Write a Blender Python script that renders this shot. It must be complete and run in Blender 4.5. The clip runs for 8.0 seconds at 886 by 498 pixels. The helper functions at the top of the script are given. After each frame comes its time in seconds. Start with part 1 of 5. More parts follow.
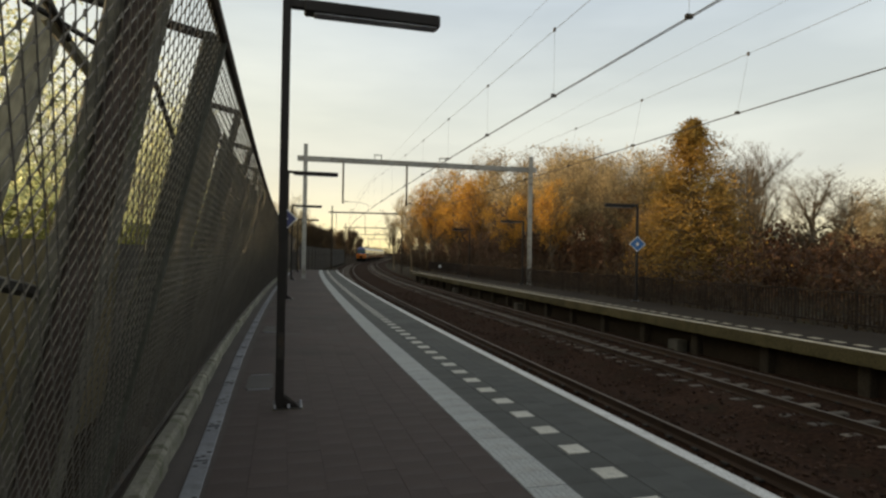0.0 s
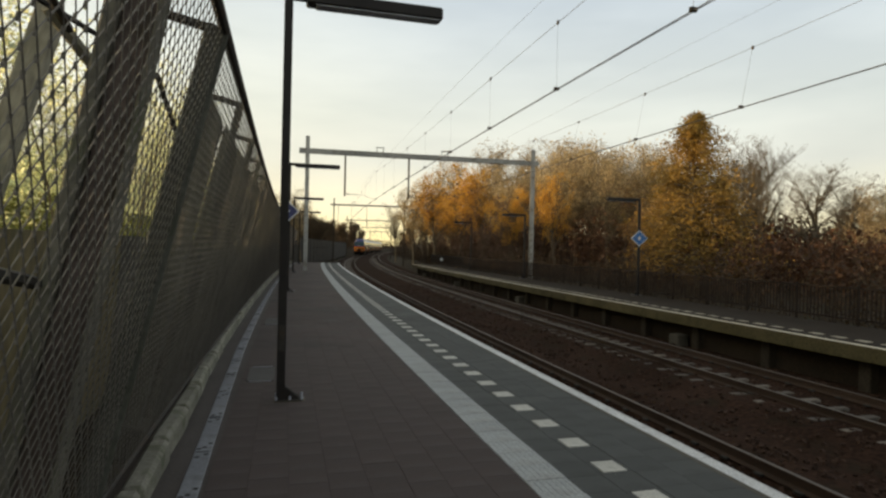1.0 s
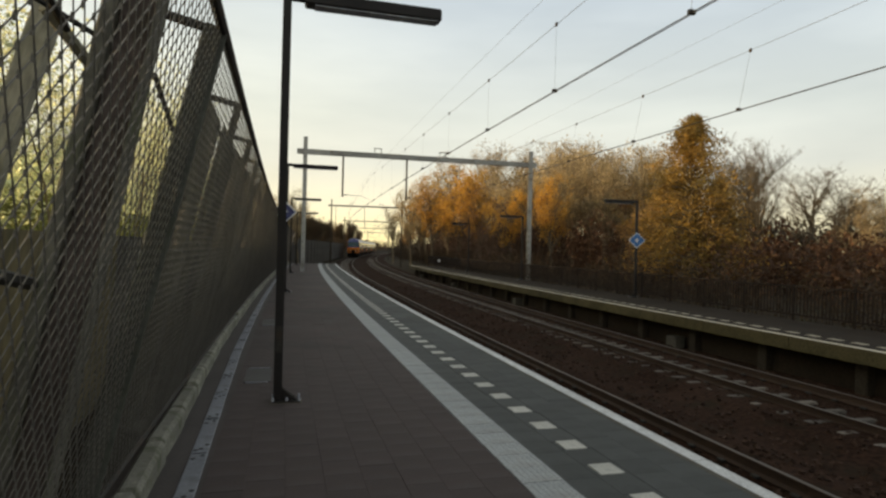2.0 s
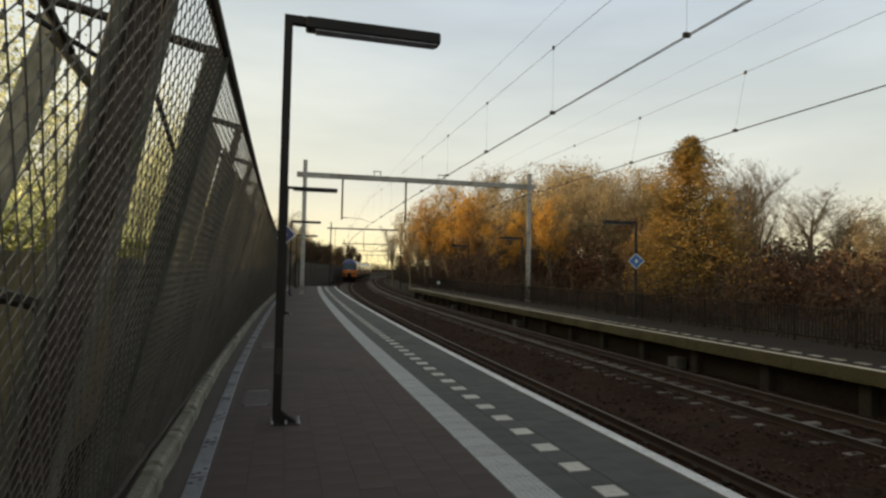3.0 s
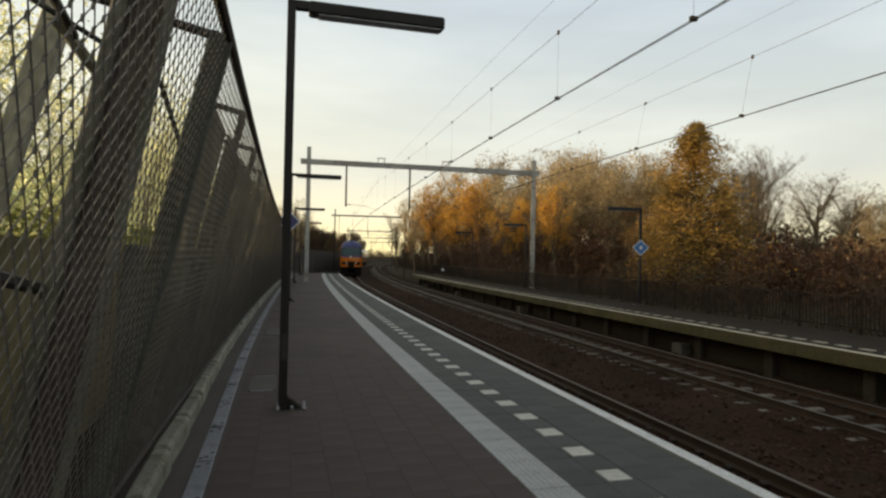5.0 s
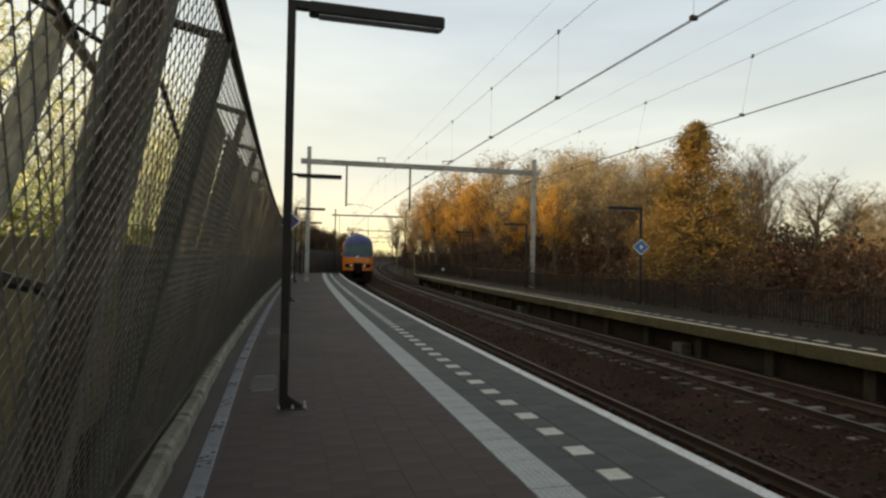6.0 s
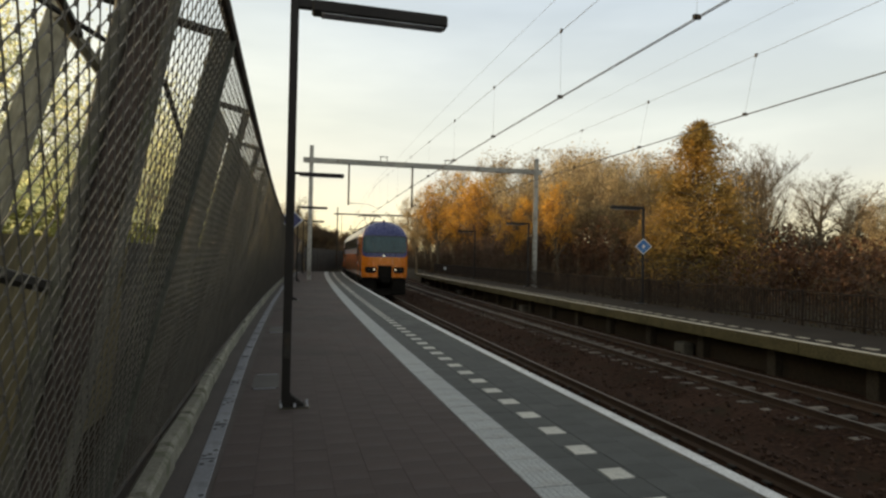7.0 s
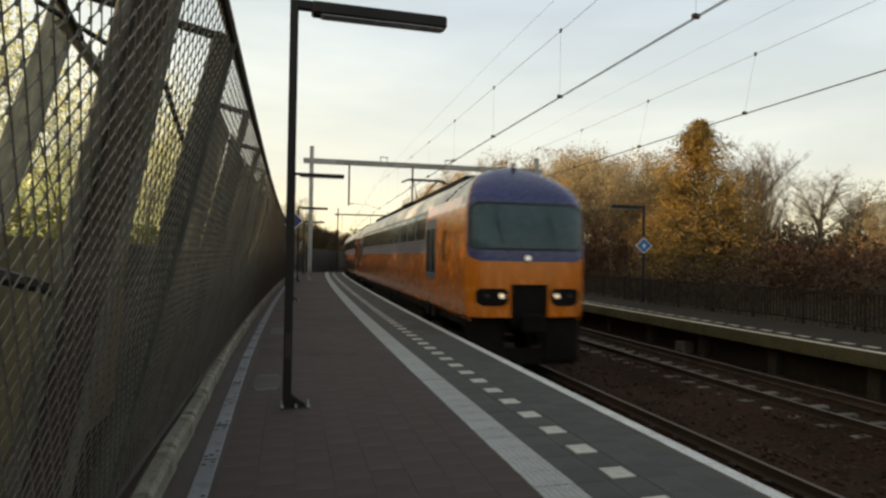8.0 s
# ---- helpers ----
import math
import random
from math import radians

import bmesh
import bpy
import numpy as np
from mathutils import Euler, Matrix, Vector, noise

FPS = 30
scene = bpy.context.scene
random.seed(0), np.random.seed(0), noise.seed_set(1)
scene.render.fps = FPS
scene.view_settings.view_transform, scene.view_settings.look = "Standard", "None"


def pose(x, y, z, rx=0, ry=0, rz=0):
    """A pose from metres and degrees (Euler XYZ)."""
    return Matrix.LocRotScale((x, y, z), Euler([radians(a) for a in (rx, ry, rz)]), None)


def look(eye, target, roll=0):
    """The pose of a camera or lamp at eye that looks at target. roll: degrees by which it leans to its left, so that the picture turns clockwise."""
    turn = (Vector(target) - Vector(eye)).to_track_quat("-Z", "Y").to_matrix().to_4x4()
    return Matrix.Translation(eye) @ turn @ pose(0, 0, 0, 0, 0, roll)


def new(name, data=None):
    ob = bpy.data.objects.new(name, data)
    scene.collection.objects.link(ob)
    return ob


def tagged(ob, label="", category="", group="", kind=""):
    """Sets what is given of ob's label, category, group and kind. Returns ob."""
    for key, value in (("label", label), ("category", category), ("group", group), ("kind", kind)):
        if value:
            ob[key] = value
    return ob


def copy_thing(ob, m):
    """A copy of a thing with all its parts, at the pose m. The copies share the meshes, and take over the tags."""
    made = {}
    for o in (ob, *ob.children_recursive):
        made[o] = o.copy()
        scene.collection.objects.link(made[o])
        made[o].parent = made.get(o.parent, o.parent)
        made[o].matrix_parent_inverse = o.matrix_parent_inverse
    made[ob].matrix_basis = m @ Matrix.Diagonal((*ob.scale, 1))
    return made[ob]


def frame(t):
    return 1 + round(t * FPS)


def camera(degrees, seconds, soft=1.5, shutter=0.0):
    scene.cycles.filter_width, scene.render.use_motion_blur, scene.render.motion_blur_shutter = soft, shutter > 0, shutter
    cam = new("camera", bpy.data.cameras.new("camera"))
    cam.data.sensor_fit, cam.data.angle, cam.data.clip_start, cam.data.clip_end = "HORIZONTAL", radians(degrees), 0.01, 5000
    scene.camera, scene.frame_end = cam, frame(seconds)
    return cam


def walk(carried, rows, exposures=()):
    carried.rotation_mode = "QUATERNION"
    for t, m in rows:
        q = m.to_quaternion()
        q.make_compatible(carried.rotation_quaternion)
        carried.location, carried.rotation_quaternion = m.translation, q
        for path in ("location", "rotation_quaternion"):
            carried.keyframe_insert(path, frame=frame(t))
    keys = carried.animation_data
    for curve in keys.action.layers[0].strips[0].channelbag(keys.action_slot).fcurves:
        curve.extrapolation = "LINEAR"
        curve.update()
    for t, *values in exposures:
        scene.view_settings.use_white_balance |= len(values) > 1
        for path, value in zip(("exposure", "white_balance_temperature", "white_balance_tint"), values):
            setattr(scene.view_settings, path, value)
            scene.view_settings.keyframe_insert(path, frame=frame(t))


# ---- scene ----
# ---------------------------------------------------------------- camera
cam = camera(74.0, 8.0, soft=2.5, shutter=0.4)
LOOKS = [  # seconds, eye x, y, z, yaw, pitch, roll
    (0, 0.014, -0.006, 1.748, 0.058, 0.595, 0.963), (0.5, 0.019, -0.008, 1.749, 0.082, 0.083, 1.121), (1, 0.017, -0.004, 1.751, 0.212, -0.082, 1.272),
    (1.2, 0.016, -0.003, 1.751, 0.195, -0.120, 1.312), (2.3, 0.012, 0.007, 1.754, -0.070, 0.295, 1.501), (2.4, 0.012, 0.008, 1.754, -0.051, 0.743, 1.527),
    (2.5, 0.011, 0.009, 1.754, -0.029, 1.670, 1.552), (2.6, 0.010, 0.008, 1.750, -0.033, 1.983, 1.460), (2.8, 0.007, 0.007, 1.741, -0.038, 2.168, 1.267),
    (3, 0.004, 0.006, 1.732, -0.048, 2.213, 1.170), (3.2, 0.004, 0.007, 1.732, -0.023, 1.618, 1.166), (3.5, 0.005, 0.009, 1.732, 0.034, 1.440, 1.179),
    (4, 0.006, -0.001, 1.727, 0.098, 1.361, 1.189), (4.5, 0.000, 0.008, 1.723, 0.309, 1.094, 1.186), (4.7, 0.000, 0.007, 1.723, 0.319, 0.991, 1.155),
    (5.8, 0.000, 0.002, 1.723, 0.337, 0.909, 1.052), (6, 0.000, 0.001, 1.723, 0.352, 0.902, 1.044), (6.5, 0.000, 0.000, 1.720, 0.362, 0.856, 1.000),
    (7, -0.004, 0.001, 1.721, 0.547, 0.805, 1.177), (7.5, -0.002, -0.009, 1.724, 0.511, 0.885, 0.972), (8, -0.001, -0.012, 1.722, 0.600, 0.811, 0.917)]
walk(cam, [(t, pose(ex, ey, ez, 90 + p, 0, y) @ pose(0, 0, 0, 0, 0, r)) for t, ex, ey, ez, y, p, r in LOOKS],
     exposures=[(0.0, 0.15, 7200, 10), (0.6, 0.19, 7200, 10), (1.2, 0.23, 7200, 10), (2.4, 0.16, 7200, 10), (3.0, 0.10, 7200, 10), (4.2, 0.13, 7200, 10), (4.7, 0.18, 7200, 10), (6.4, 0.28, 7200, 10), (8.0, 0.31, 7200, 10)])

# ---------------------------------------------------------------- daylight
SUN_AZ, SUN_EL = 86.0, 5.0          # degrees to the left of straight ahead, degrees above the horizon
world = bpy.data.worlds.new("world")
scene.world = world
world.use_nodes = True
wn, wl = world.node_tree.nodes, world.node_tree.links
wn.clear()
sky = wn.new("ShaderNodeTexSky")
sky.sky_type = "NISHITA"
sky.sun_disc = False
sky.sun_elevation = radians(SUN_EL)
sky.sun_rotation = radians(-SUN_AZ)
sky.air_density, sky.dust_density, sky.ozone_density = 1.0, 2.0, 1.5
back = wn.new("ShaderNodeBackground")
back.inputs["Strength"].default_value = 0.15
wout = wn.new("ShaderNodeOutputWorld")
# evening haze: thick and warm at the horizon, thinning upwards, with faint streaks of high cloud
wtex = wn.new("ShaderNodeTexCoord")
wsep = wn.new("ShaderNodeSeparateXYZ")
wl.new(wtex.outputs["Generated"], wsep.inputs["Vector"])
whaze = wn.new("ShaderNodeValToRGB")
for pos, v in ((0.0, 0.93), (0.30, 0.92), (0.48, 0.82), (0.75, 0.46), (1.0, 0.32)):
    e = whaze.color_ramp.elements[0] if pos == 0 else whaze.color_ramp.elements[-1] if pos == 1.0 else whaze.color_ramp.elements.new(pos)
    e.position, e.color = pos, (v, v, v, 1)
wl.new(wsep.outputs["Z"], whaze.inputs["Fac"])
wcol = wn.new("ShaderNodeValToRGB")
for pos, c in ((0.0, (6.6, 5.8, 3.1)), (0.07, (5.8, 5.7, 4.55)), (0.14, (5.0, 5.3, 5.05)), (0.22, (4.7, 5.2, 5.2)), (0.42, (4.0, 4.8, 5.7)), (0.65, (4.5, 4.9, 5.1)), (1.0, (4.7, 4.85, 4.9))):
    e = wcol.color_ramp.elements[0] if pos == 0 else wcol.color_ramp.elements[-1] if pos == 1.0 else wcol.color_ramp.elements.new(pos)
    e.position, e.color = pos, (*c, 1)
wl.new(wsep.outputs["Z"], wcol.inputs["Fac"])
wmap = wn.new("ShaderNodeMapping")
wmap.inputs["Scale"].default_value = (1.0, 1.6, 5.0)
wmap.inputs["Rotation"].default_value = (0.0, 0.35, 0.4)
wnoise = wn.new("ShaderNodeTexNoise")
wnoise.inputs["Scale"].default_value = 1.8
wnoise.inputs["Detail"].default_value = 5.0
wramp = wn.new("ShaderNodeValToRGB")
wramp.color_ramp.elements[0].position, wramp.color_ramp.elements[0].color = 0.38, (0.90, 0.90, 0.90, 1)
wramp.color_ramp.elements[1].position, wramp.color_ramp.elements[1].color = 0.68, (1.10, 1.08, 1.06, 1)
wmix = wn.new("ShaderNodeMixRGB")
wmul = wn.new("ShaderNodeMixRGB")
wmul.blend_type = "MULTIPLY"
wmul.inputs["Fac"].default_value = 1.0
wl.new(wtex.outputs["Generated"], wmap.inputs["Vector"])
wl.new(wmap.outputs["Vector"], wnoise.inputs["Vector"])
wl.new(wnoise.outputs["Fac"], wramp.inputs["Fac"])
wl.new(whaze.outputs["Color"], wmix.inputs["Fac"])
wl.new(sky.outputs["Color"], wmix.inputs["Color1"])
wl.new(wcol.outputs["Color"], wmix.inputs["Color2"])
wl.new(wmix.outputs["Color"], wmul.inputs["Color1"])
wl.new(wramp.outputs["Color"], wmul.inputs["Color2"])
# the sky is paler and warmer towards the low sun, bluer away from it
wdot = wn.new("ShaderNodeVectorMath")
wdot.operation = "DOT_PRODUCT"
wdot.inputs[1].default_value = (-math.sin(radians(SUN_AZ)), math.cos(radians(SUN_AZ)), 0.1)
wl.new(wtex.outputs["Generated"], wdot.inputs[0])
wmapr = wn.new("ShaderNodeMapRange")
wmapr.inputs["From Min"].default_value, wmapr.inputs["From Max"].default_value = -1.0, 1.0
wl.new(wdot.outputs["Value"], wmapr.inputs["Value"])
wglow = wn.new("ShaderNodeValToRGB")
for pos, c in ((0.0, (0.92, 0.95, 1.0)), (0.25, (0.95, 0.97, 1.0)), (0.55, (1.0, 1.0, 1.0)), (0.85, (1.22, 1.17, 1.06)), (1.0, (1.5, 1.38, 1.12))):
    e = wglow.color_ramp.elements[0] if pos == 0 else wglow.color_ramp.elements[-1] if pos == 1.0 else wglow.color_ramp.elements.new(pos)
    e.position, e.color = pos, (*c, 1)
wl.new(wmapr.outputs["Result"], wglow.inputs["Fac"])
wsun = wn.new("ShaderNodeMixRGB")
wsun.blend_type = "MULTIPLY"
wsun.inputs["Fac"].default_value = 1.0
wl.new(wmul.outputs["Color"], wsun.inputs["Color1"])
wl.new(wglow.outputs["Color"], wsun.inputs["Color2"])
wl.new(wsun.outputs["Color"], back.inputs["Color"])
wl.new(back.outputs["Background"], wout.inputs["Surface"])

sun = new("sun", bpy.data.lights.new("sun", "SUN"))
sun.data.energy, sun.data.angle, sun.data.color = 5.0, radians(0.6), (1.0, 0.76, 0.46)
a_, e_ = radians(SUN_AZ), radians(SUN_EL)
sun.matrix_world = look((-math.sin(a_) * math.cos(e_) * 60, math.cos(a_) * math.cos(e_) * 60, math.sin(e_) * 60), (0, 0, 0))


# ---------------------------------------------------------------- materials
def ramp_between(nt, fac, c0, c1, p0=0.3, p1=0.7):
    r = nt.nodes.new("ShaderNodeValToRGB")
    r.color_ramp.elements[0].position, r.color_ramp.elements[0].color = p0, (*c0, 1)
    r.color_ramp.elements[1].position, r.color_ramp.elements[1].color = p1, (*c1, 1)
    nt.links.new(fac, r.inputs["Fac"])
    return r.outputs["Color"]


def mat(name, c0, c1, rough=0.8, metal=0.0, big=0.7, fine=25.0, bump=0.15, spread=0.0, fine_amount=0.35, dirt=None,
        stretch=(1, 1, 1), emit=0.0, emit_colour=(1, 1, 1), island=False, spec=0.5, thin=0.0, coat=0.0, apart=0.0):
    """c0, c1: the two ends of the large variation; spread: how far single pieces differ; dirt: colour of stains."""
    m = bpy.data.materials.new(name)
    m.use_nodes = True
    nt = m.node_tree
    b = nt.nodes["Principled BSDF"]
    tc = nt.nodes.new("ShaderNodeTexCoord")
    mp = nt.nodes.new("ShaderNodeMapping")
    mp.inputs["Scale"].default_value = stretch
    nt.links.new(tc.outputs["Object"], mp.inputs["Vector"])
    n1 = nt.nodes.new("ShaderNodeTexNoise")
    n1.inputs["Scale"].default_value, n1.inputs["Detail"].default_value = big, 4
    n2 = nt.nodes.new("ShaderNodeTexNoise")
    n2.inputs["Scale"].default_value, n2.inputs["Detail"].default_value = fine, 3
    for n in (n1, n2):
        nt.links.new(mp.outputs["Vector"], n.inputs["Vector"])
    col = ramp_between(nt, n1.outputs["Fac"], c0, c1)
    grain = ramp_between(nt, n2.outputs["Fac"], (1 - fine_amount,) * 3, (1 + fine_amount * 0.6,) * 3)
    mul = nt.nodes.new("ShaderNodeMixRGB")
    mul.blend_type, mul.inputs["Fac"].default_value = "MULTIPLY", 1.0
    nt.links.new(col, mul.inputs["Color1"])
    nt.links.new(grain, mul.inputs["Color2"])
    col = mul.outputs["Color"]
    if dirt:
        n3 = nt.nodes.new("ShaderNodeTexNoise")
        n3.inputs["Scale"].default_value, n3.inputs["Detail"].default_value = big * 3.1, 6
        nt.links.new(mp.outputs["Vector"], n3.inputs["Vector"])
        f = ramp_between(nt, n3.outputs["Fac"], (0, 0, 0), (0.8, 0.8, 0.8), 0.52, 0.72)
        mx = nt.nodes.new("ShaderNodeMixRGB")
        nt.links.new(f, mx.inputs["Fac"])
        nt.links.new(col, mx.inputs["Color1"])
        mx.inputs["Color2"].default_value = (*dirt, 1)
        col = mx.outputs["Color"]
    if spread:
        if island:
            src = nt.nodes.new("ShaderNodeNewGeometry").outputs["Random Per Island"]
        else:
            src = nt.nodes.new("ShaderNodeObjectInfo").outputs["Random"]
        f = ramp_between(nt, src, (1 - spread,) * 3, (1 + spread,) * 3, 0.0, 1.0)
        mx = nt.nodes.new("ShaderNodeMixRGB")
        mx.blend_type, mx.inputs["Fac"].default_value = "MULTIPLY", 1.0
        nt.links.new(col, mx.inputs["Color1"])
        nt.links.new(f, mx.inputs["Color2"])
        col = mx.outputs["Color"]
    if apart:
        f = ramp_between(nt, nt.nodes.new("ShaderNodeObjectInfo").outputs["Random"], (1 - apart, 1 - apart, 1 - apart * 0.8), (1 + apart * 0.5, 1 + apart * 0.55, 1 + apart * 0.7), 0.0, 1.0)
        mx = nt.nodes.new("ShaderNodeMixRGB")
        mx.blend_type, mx.inputs["Fac"].default_value = "MULTIPLY", 1.0
        nt.links.new(col, mx.inputs["Color1"])
        nt.links.new(f, mx.inputs["Color2"])
        col = mx.outputs["Color"]
    nt.links.new(col, b.inputs["Base Color"])
    rr = ramp_between(nt, n2.outputs["Fac"], (max(rough - 0.12, 0.02),) * 3, (min(rough + 0.1, 1),) * 3)
    nt.links.new(rr, b.inputs["Roughness"])
    b.inputs["Metallic"].default_value = metal
    b.inputs["Specular IOR Level"].default_value = spec
    b.inputs["Coat Weight"].default_value, b.inputs["Coat Roughness"].default_value = coat, 0.12
    if bump:
        bp = nt.nodes.new("ShaderNodeBump")
        bp.inputs["Strength"].default_value, bp.inputs["Distance"].default_value = bump, 0.02
        nt.links.new(n2.outputs["Fac"], bp.inputs["Height"])
        nt.links.new(bp.outputs["Normal"], b.inputs["Normal"])
    if emit:
        b.inputs["Emission Color"].default_value = (*emit_colour, 1)
        b.inputs["Emission Strength"].default_value = emit
    if thin:
        out = nt.nodes["Material Output"]
        tr = nt.nodes.new("ShaderNodeBsdfTranslucent")
        nt.links.new(col, tr.inputs["Color"])
        ms = nt.nodes.new("ShaderNodeMixShader")
        ms.inputs["Fac"].default_value = thin
        nt.links.new(b.outputs["BSDF"], ms.inputs[1])
        nt.links.new(tr.outputs["BSDF"], ms.inputs[2])
        nt.links.new(ms.outputs["Shader"], out.inputs["Surface"])
    return m


M = {}
M["paving"] = mat("reddish brown paving tile", (0.050, 0.041, 0.039), (0.086, 0.062, 0.058), 0.85, big=0.45, fine=60, spread=0.06, dirt=(0.072, 0.066, 0.062), spec=0.3)
M["paving_far"] = mat("reddish brown paving", (0.050, 0.041, 0.039), (0.086, 0.062, 0.058), 0.85, big=0.45, fine=60, spread=0.06, island=True, dirt=(0.072, 0.066, 0.062), spec=0.3)
M["paving_grey"] = mat("dark grey paving tile", (0.058, 0.062, 0.060), (0.085, 0.090, 0.088), 0.85, big=0.6, fine=60, spread=0.10, dirt=(0.044, 0.045, 0.044), spec=0.35)
M["paving_grey_far"] = mat("dark grey paving", (0.058, 0.062, 0.060), (0.085, 0.090, 0.088), 0.85, big=0.6, fine=60, spread=0.10, island=True, dirt=(0.044, 0.045, 0.044), spec=0.35)
# piers below the far deck, darker than the other concrete
M["pier"] = mat("dark pier concrete", (0.034, 0.028, 0.021), (0.058, 0.047, 0.036), 0.9, big=1.0, fine=22, bump=0.3, spec=0.1)
M["deck"] = mat("dark worn deck paving", (0.026, 0.019, 0.0135), (0.042, 0.031, 0.022), 0.9, big=0.5, fine=20, dirt=(0.024, 0.02, 0.016), spec=0.1)
M["gutter"] = mat("brown gutter setts", (0.040, 0.036, 0.027), (0.064, 0.057, 0.042), 0.9, big=1.4, fine=26, bump=0.3, dirt=(0.04, 0.045, 0.022), spec=0.2)
M["barrier"] = mat("greenish grey barrier concrete", (0.034, 0.031, 0.025), (0.056, 0.051, 0.042), 0.9, big=0.8, fine=12, bump=0.2, spread=0.12, dirt=(0.028, 0.026, 0.02))
M["cover_slab"] = mat("grey cover slab", (0.056, 0.052, 0.050), (0.078, 0.073, 0.070), 0.85, big=2.0, fine=40, dirt=(0.06, 0.06, 0.055))
M["joint"] = mat("sand joint", (0.056, 0.047, 0.043), (0.074, 0.063, 0.058), 0.95, big=1.2, fine=70)
M["tactile"] = mat("pale grey ribbed guide tile", (0.32, 0.34, 0.345), (0.42, 0.44, 0.445), 0.8, big=0.9, fine=45, spread=0.06, dirt=(0.26, 0.255, 0.24))
M["white_tile"] = mat("off-white marking tile", (0.45, 0.44, 0.40), (0.58, 0.57, 0.52), 0.75, big=3.0, fine=55, spread=0.08, dirt=(0.28, 0.28, 0.26))
M["white_tile_worn"] = mat("worn yellowish marking tile", (0.30, 0.265, 0.20), (0.44, 0.395, 0.31), 0.85, big=3.0, fine=40, spread=0.15, dirt=(0.12, 0.11, 0.085))
M["edge_worn"] = mat("worn yellowed edge paint", (0.62, 0.55, 0.42), (0.76, 0.69, 0.55), 0.75, big=1.6, fine=40, dirt=(0.40, 0.34, 0.25))
M["white_paint"] = mat("worn white edge paint", (0.55, 0.555, 0.56), (0.70, 0.705, 0.71), 0.7, big=2.0, fine=60, dirt=(0.40, 0.40, 0.40))
M["concrete"] = mat("weathered concrete", (0.10, 0.088, 0.064), (0.155, 0.135, 0.10), 0.9, big=1.3, fine=30, bump=0.3, spread=0.12, dirt=(0.06, 0.058, 0.036))
M["concrete_dark"] = mat("dark concrete", (0.06, 0.053, 0.042), (0.10, 0.088, 0.070), 0.9, big=1.0, fine=22, bump=0.3, dirt=(0.04, 0.04, 0.026))
M["mossy"] = mat("mossy concrete kerb", (0.14, 0.137, 0.108), (0.26, 0.25, 0.205), 0.9, big=1.7, fine=32, bump=0.35, spread=0.18, dirt=(0.06, 0.07, 0.028))
M["zinc"] = mat("galvanised duct cover", (0.17, 0.18, 0.21), (0.25, 0.265, 0.30), 0.5, 0.35, big=1.5, fine=35, spread=0.1, dirt=(0.09, 0.09, 0.095))
M["post_black"] = mat("near-black lamp paint", (0.012, 0.010, 0.010), (0.022, 0.019, 0.018), 0.55, big=2.0, fine=50, bump=0.05, spec=0.25)
M["lamp_glass"] = mat("dull lamp diffuser", (0.30, 0.31, 0.36), (0.42, 0.43, 0.48), 0.3, big=2.0, fine=50, bump=0.0)
M["steel_grey"] = mat("galvanised portal steel", (0.30, 0.30, 0.29), (0.44, 0.44, 0.42), 0.55, 0.45, big=0.9, fine=18, dirt=(0.18, 0.16, 0.13))
M["steel_dark"] = mat("dark weathered steel", (0.035, 0.033, 0.030), (0.065, 0.060, 0.054), 0.7, 0.3, big=1.5, fine=30, dirt=(0.07, 0.045, 0.03), spec=0.25)
M["steel_brown"] = mat("dark brown weathered steel", (0.042, 0.034, 0.026), (0.072, 0.058, 0.044), 0.75, 0.2, big=1.2, fine=24, dirt=(0.06, 0.04, 0.026), spec=0.25)
M["strut_web"] = mat("dark brown weathered web", (0.075, 0.058, 0.052), (0.12, 0.095, 0.085), 0.85, big=1.4, fine=24, dirt=(0.05, 0.04, 0.026), spec=0.2)
M["strut"] = mat("weathered grey-brown strut", (0.075, 0.070, 0.054), (0.12, 0.112, 0.086), 0.8, big=1.2, fine=22, spread=0.12, dirt=(0.042, 0.044, 0.025))
M["strut_near"] = mat("mossy grey flange", (0.095, 0.088, 0.070), (0.15, 0.14, 0.112), 0.8, big=1.2, fine=22, bump=0.25, dirt=(0.085, 0.095, 0.045))
M["post_grey"] = mat("weathered grey-green post", (0.060, 0.062, 0.052), (0.10, 0.102, 0.088), 0.75, 0.1, big=1.4, fine=26, dirt=(0.05, 0.055, 0.035), spec=0.25)
M["strut_pale"] = mat("pale weathered timber", (0.28, 0.255, 0.19), (0.39, 0.36, 0.275), 0.85, big=1.6, fine=26, spread=0.12, dirt=(0.14, 0.13, 0.08), stretch=(1, 1, 0.3))
M["zinc_dull"] = mat("dull grey plate", (0.085, 0.09, 0.095), (0.125, 0.13, 0.135), 0.7, 0.2, big=1.5, fine=30, dirt=(0.06, 0.065, 0.05))
M["bank_board"] = mat("weathered olive-brown boards", (0.115, 0.088, 0.042), (0.18, 0.145, 0.072), 0.85, big=0.9, fine=18, bump=0.3, dirt=(0.075, 0.075, 0.03), stretch=(1, 1, 0.3))
M["fence_dark"] = mat("dark painted fence steel", (0.020, 0.0138, 0.0105), (0.036, 0.025, 0.019), 0.8, big=1.5, fine=30, spec=0.15)
M["edge_brown"] = mat("olive-brown stained edge concrete", (0.066, 0.054, 0.026), (0.104, 0.086, 0.043), 0.9, big=1.1, fine=24, bump=0.3, spread=0.15, dirt=(0.05, 0.042, 0.02), spec=0.2)
M["wire"] = mat("fence wire", (0.14, 0.13, 0.115), (0.22, 0.205, 0.18), 0.6, 0.5, big=3, fine=60, bump=0)
